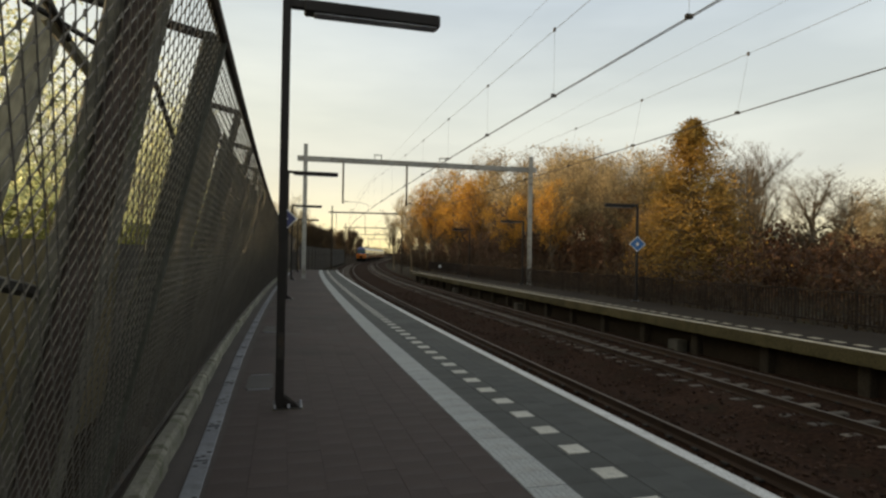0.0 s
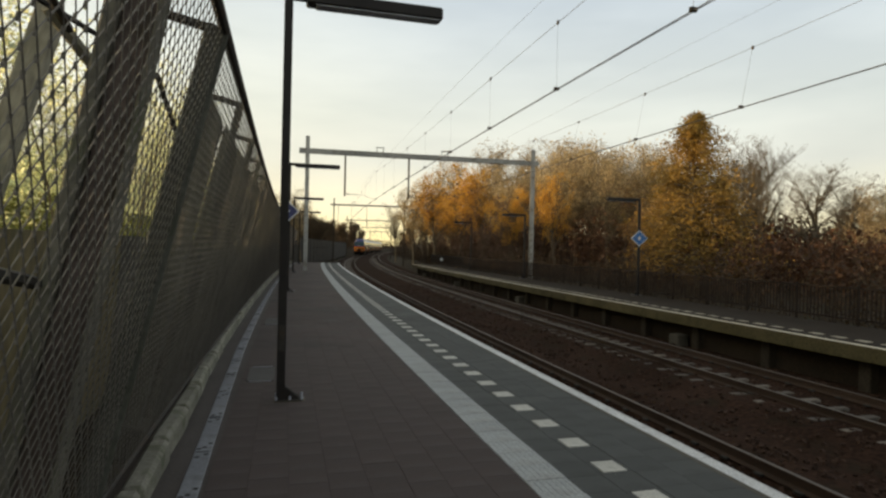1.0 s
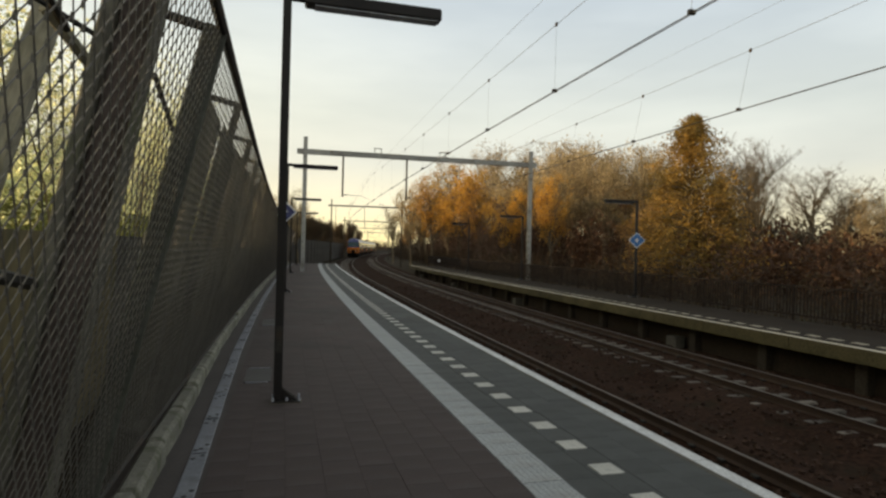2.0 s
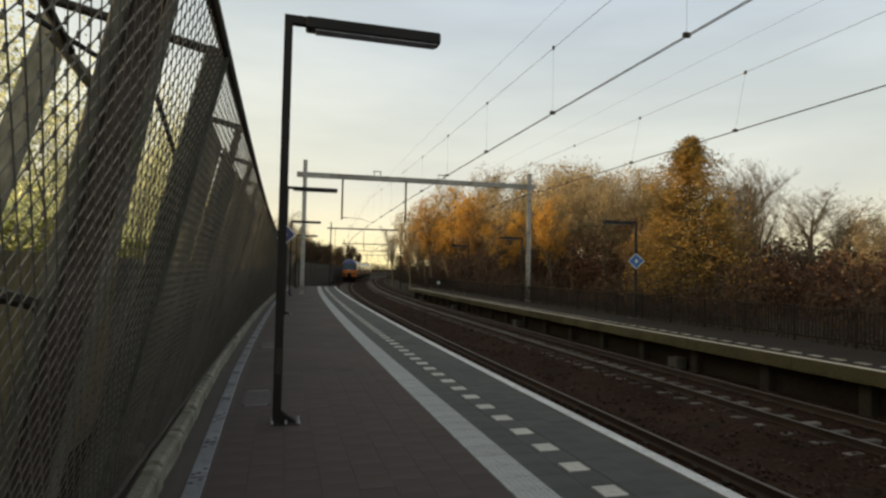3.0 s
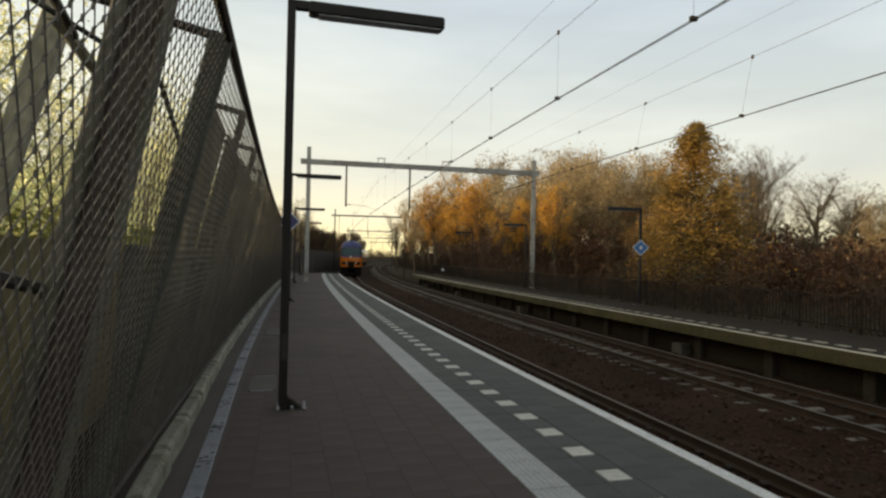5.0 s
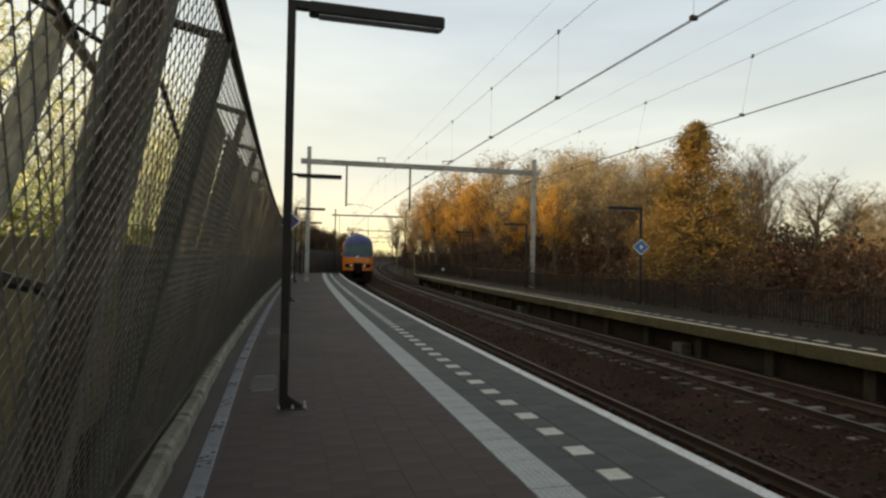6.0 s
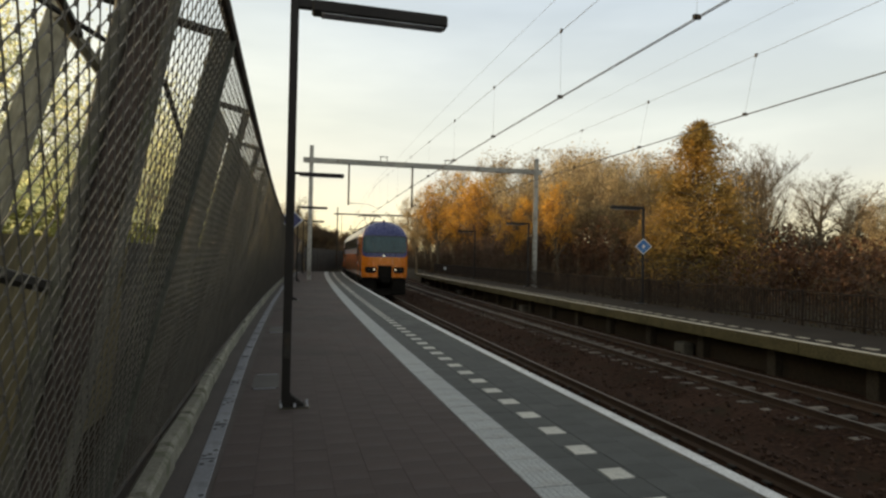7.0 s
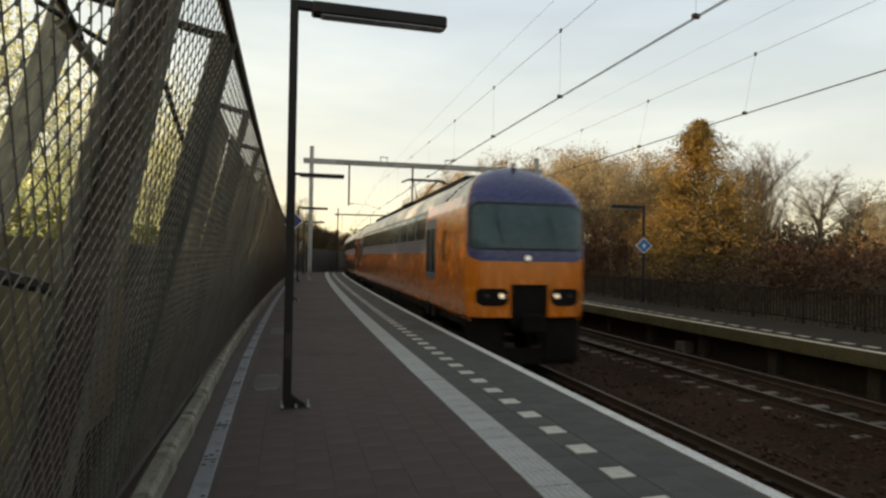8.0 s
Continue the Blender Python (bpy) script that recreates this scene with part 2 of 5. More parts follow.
M["copper"] = mat("weathered contact wire", (0.05, 0.046, 0.042), (0.08, 0.074, 0.066), 0.8, 0.0, big=0.3, fine=9, bump=0)
M["insulator"] = mat("brown glazed insulator", (0.06, 0.035, 0.025), (0.09, 0.055, 0.04), 0.25, big=6, fine=40, bump=0)
M["rail"] = mat("rusty rail", (0.045, 0.026, 0.016), (0.075, 0.045, 0.030), 0.75, 0.4, big=0.8, fine=24)
M["railhead"] = mat("dull polished rail head", (0.085, 0.068, 0.055), (0.13, 0.105, 0.085), 0.6, 0.5, big=0.6, fine=14, bump=0.03)
M["sleeper"] = mat("pale concrete sleeper", (0.085, 0.070, 0.056), (0.145, 0.124, 0.102), 0.9, big=1.5, fine=22, spread=0.35, dirt=(0.035, 0.027, 0.02))
M["ballast"] = mat("brown ballast stone", (0.028, 0.0155, 0.0105), (0.047, 0.027, 0.019), 0.95, big=0.35, fine=14, bump=1.0, fine_amount=0.55, dirt=(0.026, 0.021, 0.014), spec=0.02)
M["earth"] = mat("dark leaf-strewn earth", (0.022, 0.016, 0.010), (0.048, 0.033, 0.018), 0.95, big=0.25, fine=6, bump=0.7, fine_amount=0.5, dirt=(0.035, 0.038, 0.014), spec=0.1)
M["bark"] = mat("dark grey-brown bark", (0.085, 0.067, 0.044), (0.15, 0.12, 0.082), 0.9, big=2, fine=18, bump=0.5)
M["bark_dark"] = mat("dark twig bark", (0.022, 0.016, 0.012), (0.045, 0.032, 0.024), 0.95, big=2, fine=18, bump=0.3, spec=0.1)
M["bark_straw"] = mat("pale straw-brown bark", (0.17, 0.13, 0.075), (0.27, 0.21, 0.13), 0.9, big=2, fine=18, bump=0.5)
M["bark_pale"] = mat("grey bark", (0.15, 0.12, 0.078), (0.24, 0.195, 0.13), 0.9, big=2, fine=18, bump=0.5)


def leaf(name, c0, c1, thin=0.35, trees=0.0):
    """trees: how far one crown differs from the next."""
    return mat(name, c0, c1, 0.7, big=0.45, fine=3.0, bump=0.0, spread=0.32, island=True, thin=thin, apart=trees)


M["leaf_gold"] = leaf("golden brown leaves", (0.17, 0.13, 0.032), (0.44, 0.245, 0.05))
M["leaf_orange"] = leaf("orange leaves", (0.58, 0.30, 0.04), (0.78, 0.44, 0.08), 0.45, 0.25)
M["leaf_rust"] = leaf("rust leaves", (0.32, 0.18, 0.065), (0.48, 0.28, 0.10), 0.35, 0.28)
M["leaf_straw"] = leaf("pale straw leaves", (0.44, 0.33, 0.165), (0.58, 0.455, 0.25), 0.45, 0.30)
# leaf_brown and leaf_dark_rust: shade low in the wood is put into the colour
M["leaf_brown"] = leaf("shade-dark brown leaves", (0.045, 0.028, 0.014), (0.08, 0.05, 0.024))
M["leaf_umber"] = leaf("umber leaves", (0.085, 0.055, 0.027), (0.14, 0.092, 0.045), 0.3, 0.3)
M["leaf_dark_rust"] = leaf("shade-dark rust undergrowth", (0.078, 0.037, 0.018), (0.130, 0.060, 0.027))
M["leaf_mauve"] = leaf("mauve-brown brush", (0.105, 0.066, 0.047), (0.165, 0.105, 0.074))
M["leaf_olive"] = leaf("olive undergrowth", (0.17, 0.18, 0.05), (0.30, 0.29, 0.09))
M["leaf_green"] = leaf("pale green leaves", (0.62, 0.66, 0.36), (0.80, 0.82, 0.56), 0.75)
M["sign_blue"] = mat("enamelled sign blue", (0.02, 0.11, 0.34), (0.03, 0.15, 0.40), 0.35, big=2, fine=20, bump=0)
M["sign_navy"] = mat("enamelled sign navy", (0.025, 0.03, 0.12), (0.035, 0.045, 0.16), 0.35, big=2, fine=20, bump=0)
M["sign_white"] = mat("enamelled sign white", (0.6, 0.63, 0.66), (0.72, 0.74, 0.76), 0.35, big=2, fine=20, bump=0)
M["train_orange"] = mat("dusty orange train paint", (0.57, 0.145, 0.008), (0.67, 0.185, 0.012), 0.24, coat=1.0, big=0.6, fine=8, bump=0.02, fine_amount=0.12, dirt=(0.36, 0.14, 0.03), stretch=(1, 1, 0.35))
M["train_blue"] = mat("dark blue train paint", (0.035, 0.042, 0.13), (0.055, 0.065, 0.18), 0.28, big=0.7, fine=9, bump=0.02, fine_amount=0.15)
M["train_stripe"] = mat("grey-blue train stripe", (0.07, 0.08, 0.13), (0.10, 0.11, 0.17), 0.45, big=0.7, fine=9, bump=0.02)
M["train_roof"] = mat("dusty light grey train roof", (0.52, 0.52, 0.50), (0.66, 0.66, 0.63), 0.45, big=0.6, fine=10, bump=0.05, dirt=(0.2, 0.18, 0.15))
M["train_black"] = mat("grimy black underframe", (0.008, 0.007, 0.006), (0.016, 0.014, 0.012), 0.9, big=1.2, fine=15, bump=0.3, spec=0.08)
M["rubber"] = mat("black rubber gasket", (0.012, 0.012, 0.013), (0.02, 0.02, 0.021), 0.6, big=3, fine=30, bump=0)
M["train_glass"] = mat("tinted train glass", (0.012, 0.020, 0.022), (0.02, 0.03, 0.032), 0.08, big=0.8, fine=6, bump=0, fine_amount=0.1)
M["screen_glass"] = mat("windscreen glass", (0.026, 0.060, 0.075), (0.042, 0.085, 0.100), 0.12, big=0.9, fine=6, bump=0, fine_amount=0.2, spec=0.35)
M["headlight"] = mat("lit headlight", (0.9, 0.85, 0.7), (0.95, 0.9, 0.8), 0.3, bump=0, emit=0.45, emit_colour=(1.0, 0.80, 0.50))
M["headlight_top"] = mat("lit upper headlight", (0.9, 0.9, 0.85), (0.95, 0.95, 0.9), 0.3, bump=0, emit=0.25, emit_colour=(1.0, 0.95, 0.88))
M["signal_lamp"] = mat("white signal lamp", (0.8, 0.78, 0.72), (0.85, 0.83, 0.78), 0.4, bump=0, emit=0.25, emit_colour=(1.0, 0.93, 0.85))

# ---------------------------------------------------------------- the line of the railway
# s runs along the platform, o to the right of the row of white blocks, both in metres
LINE_S = np.arange(-40.0, 900.0, 0.5)
BEND = ([-40, 0, 10, 20, 35, 55, 80, 120, 160, 900], [0.0010, 0.0010, 0.00166, 0.00088, 0.00083, 0.00187, 0.00117, 0.00066, 0.00071, 0.00071])


def line_points():
    k = np.interp(LINE_S, *BEND)
    zero = int(np.argmin(abs(LINE_S)))

    def summed(v):
        c = np.concatenate([[0], np.cumsum((v[1:] + v[:-1]) * 0.25)])
        return c - c[zero]
    a = 0.26785 - summed(k)
    return 1.388 + summed(-np.sin(a)), 4.799 + summed(np.cos(a)), a


LINE_X, LINE_Y, LINE_A = line_points()


def at(s, o, z=0.0):
    a = np.interp(s, LINE_S, LINE_A)
    return Vector((np.interp(s, LINE_S, LINE_X) + o * math.cos(a), np.interp(s, LINE_S, LINE_Y) + o * math.sin(a), z))


def heading(s):
    return float(np.interp(s, LINE_S, LINE_A))


def spot(s, o, z=0.0, turn=0.0):
    """A pose on the line: local x across to the right, local y along the line."""
    p = at(s, o, z)
    return Matrix.Translation(p) @ Matrix.Rotation(heading(s) + radians(turn), 4, "Z")


RAIL_Z = -0.84
TRACK_1, TRACK_2 = 2.56, 7.22
EDGE_1, EDGE_2 = 0.99, 8.95
PLATFORM_2_Z = -0.08


# ---------------------------------------------------------------- mesh helpers
def box(bm, x0, x1, y0, y1, z0, z1, bevel=0.0, m=None):
    vs = [bm.verts.new((x, y, z)) for x in (x0, x1) for y in (y0, y1) for z in (z0, z1)]
    fs = [(0, 1, 3, 2), (4, 6, 7, 5), (0, 4, 5, 1), (2, 3, 7, 6), (0, 2, 6, 4), (1, 5, 7, 3)]
    faces = [bm.faces.new([vs[i] for i in f]) for f in fs]
    if bevel:
        edges = list({e for f in faces for e in f.edges})
        r = bmesh.ops.bevel(bm, geom=edges, offset=bevel, segments=1, affect="EDGES")
        vs = list({v for f in r["faces"] for v in f.verts})
    if m is not None:
        bmesh.ops.transform(bm, matrix=m, verts=vs)
    return bm


def h_beam(bm, w, d, t, z0, z1, x=0.0):
    """An H-section standing upright, w across the web and d deep, as one piece."""
    a, b, c = w / 2, d / 2, t / 2
    prof = [(-a, -b), (a, -b), (a, -b + t), (c, -b + t), (c, b - t), (a, b - t), (a, b), (-a, b), (-a, b - t), (-c, b - t), (-c, -b + t), (-a, -b + t)]
    lo, hi = [[bm.verts.new((x + p[0], p[1], z)) for p in prof] for z in (z0, z1)]
    n = len(prof)
    for i in range(n):
        bm.faces.new((lo[i], lo[(i + 1) % n], hi[(i + 1) % n], hi[i]))
    bm.faces.new(lo)
    bm.faces.new(hi)
    return bm


def tube(bm, points, radii, sides=6, caps=True):
    """A tube along points."""
    pts = [Vector(p) for p in points]
    if not isinstance(radii, (list, tuple)):
        radii = [radii] * len(pts)
    rings = []
    for i, p in enumerate(pts):
        d = (pts[min(i + 1, len(pts) - 1)] - pts[max(i - 1, 0)]).normalized()
        u = d.cross(Vector((0, 0, 1)) if abs(d.z) < 0.9 else Vector((1, 0, 0))).normalized()
        v = d.cross(u)
        rings.append([bm.verts.new(p + (u * math.cos(t) + v * math.sin(t)) * radii[i])
                      for t in (2 * math.pi * (k + 0.5) / sides for k in range(sides))])
    for a, b in zip(rings, rings[1:]):
        for k in range(sides):
            bm.faces.new((a[k], a[(k + 1) % sides], b[(k + 1) % sides], b[k]))
    if caps:
        bm.faces.new(rings[0])
        bm.faces.new(list(reversed(rings[-1])))
    return bm


def sweep(bm, profile, s0, s1, step=2.0, closed=True):
    """A profile of (o, z) swept along the line from s0 to s1."""
    n = max(1, round((s1 - s0) / step))
    rings = []
    for i in range(n + 1):
        s = s0 + (s1 - s0) * i / n
        rings.append([bm.verts.new(at(s, o, z)) for o, z in profile])
    k = len(profile)
    for a, b in zip(rings, rings[1:]):
        for j in range(k if closed else k - 1):
            bm.faces.new((a[j], a[(j + 1) % k], b[(j + 1) % k], b[j]))
    if closed:
        bm.faces.new(rings[0])
        bm.faces.new(list(reversed(rings[-1])))
    return bm


def finish(name, bm, material, smooth=False):
    bmesh.ops.recalc_face_normals(bm, faces=bm.faces)
    me = bpy.data.meshes.new(name)
    bm.to_mesh(me)
    bm.free()
    for mm in (material if isinstance(material, (list, tuple)) else [material]):
        me.materials.append(M[mm])
    if smooth:
        me.polygons.foreach_set("use_smooth", [True] * len(me.polygons))
    return me


def thing(name, bm, material, label, category, group="", kind="", smooth=False, m=None):
    ob = new(name, finish(name, bm, material, smooth))
    if m is not None:
        ob.matrix_world = m
    return tagged(ob, label, category, group, kind)


def empty(name, m, label, category, group="", kind=""):
    ob = new(name)
    ob.empty_display_size = 0.2
    ob.matrix_world = m
    return tagged(ob, label, category, group, kind)


def part(name, bm, material, parent, label="", smooth=False, m=None):
    ob = new(name, finish(name, bm, material, smooth))
    ob.parent = parent
    if m is not None:
        ob.matrix_basis = m
    return tagged(ob, label)


def part_of(name, me, parent, m=None):
    """Another object on a mesh that exists."""
    ob = new(name, me)
    ob.parent = parent
    if m is not None:
        ob.matrix_basis = m
    return ob


def quads(name, verts, n, material):
    me = bpy.data.meshes.new(name)
    me.from_pydata([tuple(v) for v in verts], [], [tuple(range(4 * i, 4 * i + 4)) for i in range(n)])
    me.materials.append(M[material])
    return me


# ---------------------------------------------------------------- ground and track bed
def ground():
    bm = bmesh.new()
    prof = [(-4000, 6.0), (-600, 4.0), (-60, 2.4), (-16, 2.2), (-10, 1.6), (-6.5, 0.5), (-4.6, -0.15), (-3.9, -0.3), (-3.2, -1.3),
            (2.0, -1.35), (9.5, -1.35), (11.9, -1.3), (12.8, -0.7), (18, -0.5), (30, -0.6), (120, -0.6), (800, 0.0), (4000, 3.0)]
    ss = [-40, -25, -12, -6, 0, 6, 12, 20, 30, 40, 50, 60, 70, 80, 95, 110, 130, 150, 180, 220, 270, 340, 430, 560, 700, 890]
    rings = []
    for s in ss:
        rings.append([bm.verts.new(at(s, o, z + (0.25 * noise.noise(Vector((s * 0.13, o * 0.2, 0))) if abs(o) > 5 and not 0 < o < 12.5 else 0)))
                      for o, z in prof])
    # far skirts carry the sheet to the horizon
    first, last = rings[0], rings[-1]
    a0, a1 = heading(-40), heading(890)
    rings.insert(0, [bm.verts.new(v.co + Vector((math.sin(a0), -math.cos(a0), 0)) * 3000) for v in first])
    rings.append([bm.verts.new(v.co + Vector((-math.sin(a1), math.cos(a1), 0)) * 3000) for v in last])
    for a, b in zip(rings, rings[1:]):
        for j in range(len(prof) - 1):
            bm.faces.new((a[j], a[j + 1], b[j + 1], b[j]))
    return thing("ground", bm, "earth", "dark leaf-strewn earth beside the railway", "ground", kind="structure", smooth=True)


ground()


def ballast():
    bm = bmesh.new()
    z = RAIL_Z - 0.20
    n_o = 34
    s0, s1 = -36.0, 620.0
    ss = list(np.arange(s0, 60, 0.6)) + list(np.arange(60, 140, 2.0)) + list(np.arange(140, s1, 8.0))
    left, right = 0.35, 9.75
    rings = []
    for s in ss:
        row = [bm.verts.new(at(s, left - 2.2, z - 1.0))]
        for j in range(n_o + 1):
            o = left + (right - left) * j / n_o
            d = min(abs(o - TRACK_1), abs(o - TRACK_2))
            h = z + (0.0 if d < 0.72 else 0.055 if d < 1.45 else 0.055 - 0.13 * min(1.0, (d - 1.45) / 0.5))
            h += 0.035 * noise.noise(Vector((s * 1.1, o * 1.7, 3.0))) + 0.025 * noise.noise(Vector((s * 4.3, o * 4.1, 8.0)))
            row.append(bm.verts.new(at(s, o, h)))
        row.append(bm.verts.new(at(s, right + 2.0, z - 1.0)))
        rings.append(row)
    for a, b in zip(rings, rings[1:]):
        for j in range(len(a) - 1):
            bm.faces.new((a[j], a[j + 1], b[j + 1], b[j]))
    return thing("ballast", bm, "ballast", "dark brown ballast between and under the tracks", "ballast", kind="stuff", smooth=True)


ballast()


def loose_stones():
    """Larger stones lying proud of the ballast."""
    rng = np.random.RandomState(5)
    verts, faces = [], []
    cube = np.array([(x, y, z) for x in (-1, 1) for y in (-1, 1) for z in (-1, 1)], float)
    fs = [(0, 1, 3, 2), (4, 6, 7, 5), (0, 4, 5, 1), (2, 3, 7, 6), (0, 2, 6, 4), (1, 5, 7, 3)]
    for i in range(7000):
        s = -2 + 42 * rng.rand() ** 1.5
        o = 1.6 + 7.4 * rng.rand()
        d = min(abs(o - TRACK_1), abs(o - TRACK_2))
        if 0.66 < d < 0.84:
            continue
        z = RAIL_Z - 0.20 + (0.0 if d < 0.72 else 0.055 if d < 1.45 else 0.055 - 0.13 * min(1.0, (d - 1.45) / 0.5))
        p = np.array(at(s, o, z + 0.01 * rng.randn()))
        r = 0.022 + 0.02 * rng.rand()
        rot = np.array(Euler(rng.rand(3) * 6.3).to_matrix())
        base = len(verts)
        verts += [tuple(v) for v in (cube * (1 + 0.5 * (rng.rand(8, 3) - 0.5)) * (r, r * 0.75, r * 0.6)) @ rot.T + p]
        faces += [tuple(base + k for k in f) for f in fs]
    me = bpy.data.meshes.new("ballast_stones")
    me.from_pydata(verts, [], faces)
    me.materials.append(M["stone"])
    tagged(new("ballast_stones", me), "loose brown ballast stones lying between the rails", "stones", kind="stuff")


M["litter"] = mat("pale stones and litter", (0.16, 0.135, 0.11), (0.30, 0.26, 0.215), 0.9, spec=0.1, big=0.6, fine=30, spread=0.5, island=True)
M["stone"] = mat("ballast stone", (0.034, 0.020, 0.014), (0.058, 0.036, 0.026), 0.9, spec=0.08, big=0.6, fine=30, spread=0.45, island=True)
loose_stones()


def pale_litter():
    """Pale stones and dry litter in patches along the foot of the far platform."""
    rng = np.random.RandomState(15)
    verts, faces = [], []
    for i in range(2200):
        s = float(rng.choice([3.2, 5.0, 6.1, 7.4, 8.2, 9.6, 11.0, 12.6, 14.0, 16.5, 19.0, 22.0, 26.0, 29.0, 33.0, 38.0])) + 1.1 * rng.randn()
        p = np.array(at(s, 8.32 + 0.10 * rng.randn(), RAIL_Z - 0.17 + 0.01 * rng.randn()))
        r = 0.012 + 0.022 * rng.rand()
        rot = np.array(Euler(rng.rand(3) * 6.3).to_matrix())
        c = np.array([(1, 0, 0), (-1, 0, 0), (0, 1, 0), (0, -1, 0), (0, 0, 0.6), (0, 0, -0.6)]) * r * (0.7 + 0.6 * rng.rand(6, 1))
        base = len(verts)
        verts += [tuple(v) for v in c @ rot.T + p]
        faces += [tuple(base + k for k in f) for f in ((0, 2, 4), (2, 1, 4), (1, 3, 4), (3, 0, 4), (2, 0, 5), (1, 2, 5), (3, 1, 5), (0, 3, 5))]
    me = bpy.data.meshes.new("pale_stones")
    me.from_pydata(verts, [], faces)
    me.materials.append(M["litter"])
    tagged(new("pale_stones", me), "pale stones and dry litter beside the far rail", "stones", kind="stuff")


pale_litter()


def track(centre, name):
    tr = empty(name, Matrix.Identity(4), "railway track with rusty rails on concrete sleepers", "track", "tracks")
    for side in (-1, 1):
        o = centre + side * 0.7535
        bm = bmesh.new()
        prof = [(-0.075, -0.159), (0.075, -0.159), (0.075, -0.148), (0.012, -0.125), (0.010, -0.045), (0.034, -0.036),
                (0.036, -0.004), (-0.036, -0.004), (-0.034, -0.036), (-0.010, -0.045), (-0.012, -0.125), (-0.075, -0.148)]
        sweep(bm, [(o + x, RAIL_Z + z) for x, z in prof], -36, 120, 2.0)
        sweep(bm, [(o + x, RAIL_Z + z) for x, z in prof], 120, 600, 8.0)
        r = part("rail", bm, "rail", tr)
        bm = bmesh.new()
        sweep(bm, [(o - 0.03, RAIL_Z - 0.004), (o + 0.03, RAIL_Z - 0.004), (o + 0.026, RAIL_Z), (o - 0.026, RAIL_Z)], -36, 120, 2.0)
        sweep(bm, [(o - 0.03, RAIL_Z - 0.004), (o + 0.03, RAIL_Z - 0.004), (o + 0.026, RAIL_Z), (o - 0.026, RAIL_Z)], 120, 600, 8.0)
        part("rail_head", bm, "railhead", r, "polished steel running surface")
    bm = bmesh.new()
    # one end of a sleeper lies bare, the rest is sunk in the ballast
    box(bm, -0.95, 0.16, -0.085, 0.085, -0.20, 0.014, 0.02)
    box(bm, -1.30, -0.95, -0.08, 0.08, -0.20, 0.034, 0.02)
    box(bm, 0.16, 1.24, -0.075, 0.075, -0.24, -0.055, 0.02)
    me = finish("sleeper", bm, "sleeper")
    rng = random.Random(4)
    for i in range(250):
        s = -12 + 0.6 * i
        part_of("sleeper", me, tr, spot(s + rng.uniform(-0.02, 0.02), centre, RAIL_Z - 0.165 + rng.uniform(-0.012, 0.006), rng.uniform(-0.6, 0.6)))
    clip = bmesh.new()
    box(clip, 0.07, 0.14, -0.06, 0.06, 0.0, 0.03, 0.006)
    cme = finish("rail_clip", clip, "steel_dark")
    for i in range(70):
        s = -6 + 0.6 * i
        for side in (-1, 1):
            for turn in (0, 180):
                part_of("rail_clip", cme, tr, spot(s, centre + side * 0.7535, RAIL_Z - 0.165, turn))
    return tr


track(TRACK_1, "railway_track")
track(TRACK_2, "railway_track")

# ---------------------------------------------------------------- the near platform
P1_END = 57.0


def platform_one():
    bm = bmesh.new()
    z = -0.0055
    sweep(bm, [(-3.75, z), (EDGE_1 - 0.14, z), (EDGE_1 - 0.14, -0.16), (EDGE_1 - 0.30, -0.40), (EDGE_1 - 0.30, -1.4), (-3.75, -1.4)], -36, P1_END, 1.5)
    base = thing("platform_1", bm, "joint", "long curved station platform paved with dark tiles", "platform", kind="structure")
    # edge: one long coping of concrete slabs with a painted line
    s = -10.0
    while s < P1_END - 0.2:
        e = min(s + 2.0, P1_END)
        bm = bmesh.new()
        sweep(bm, [(EDGE_1 - 0.20, -0.15), (EDGE_1, -0.15), (EDGE_1, -0.012), (EDGE_1 - 0.012, 0.0), (EDGE_1 - 0.20, 0.0)], s + 0.004, e - 0.004, 1.0)
        part("edge_slab", bm, "concrete_dark", base)
        bm = bmesh.new()
        w0, w1 = EDGE_1 - 0.150, EDGE_1 - 0.012
        sweep(bm, [(w0, 0.001), (w1, 0.001), (w1, 0.005), (w0, 0.005)], s + 0.006, e - 0.006, 1.0)
        part("edge_line", bm, "white_paint", base)
        s = e
    return base


P1 = platform_one()


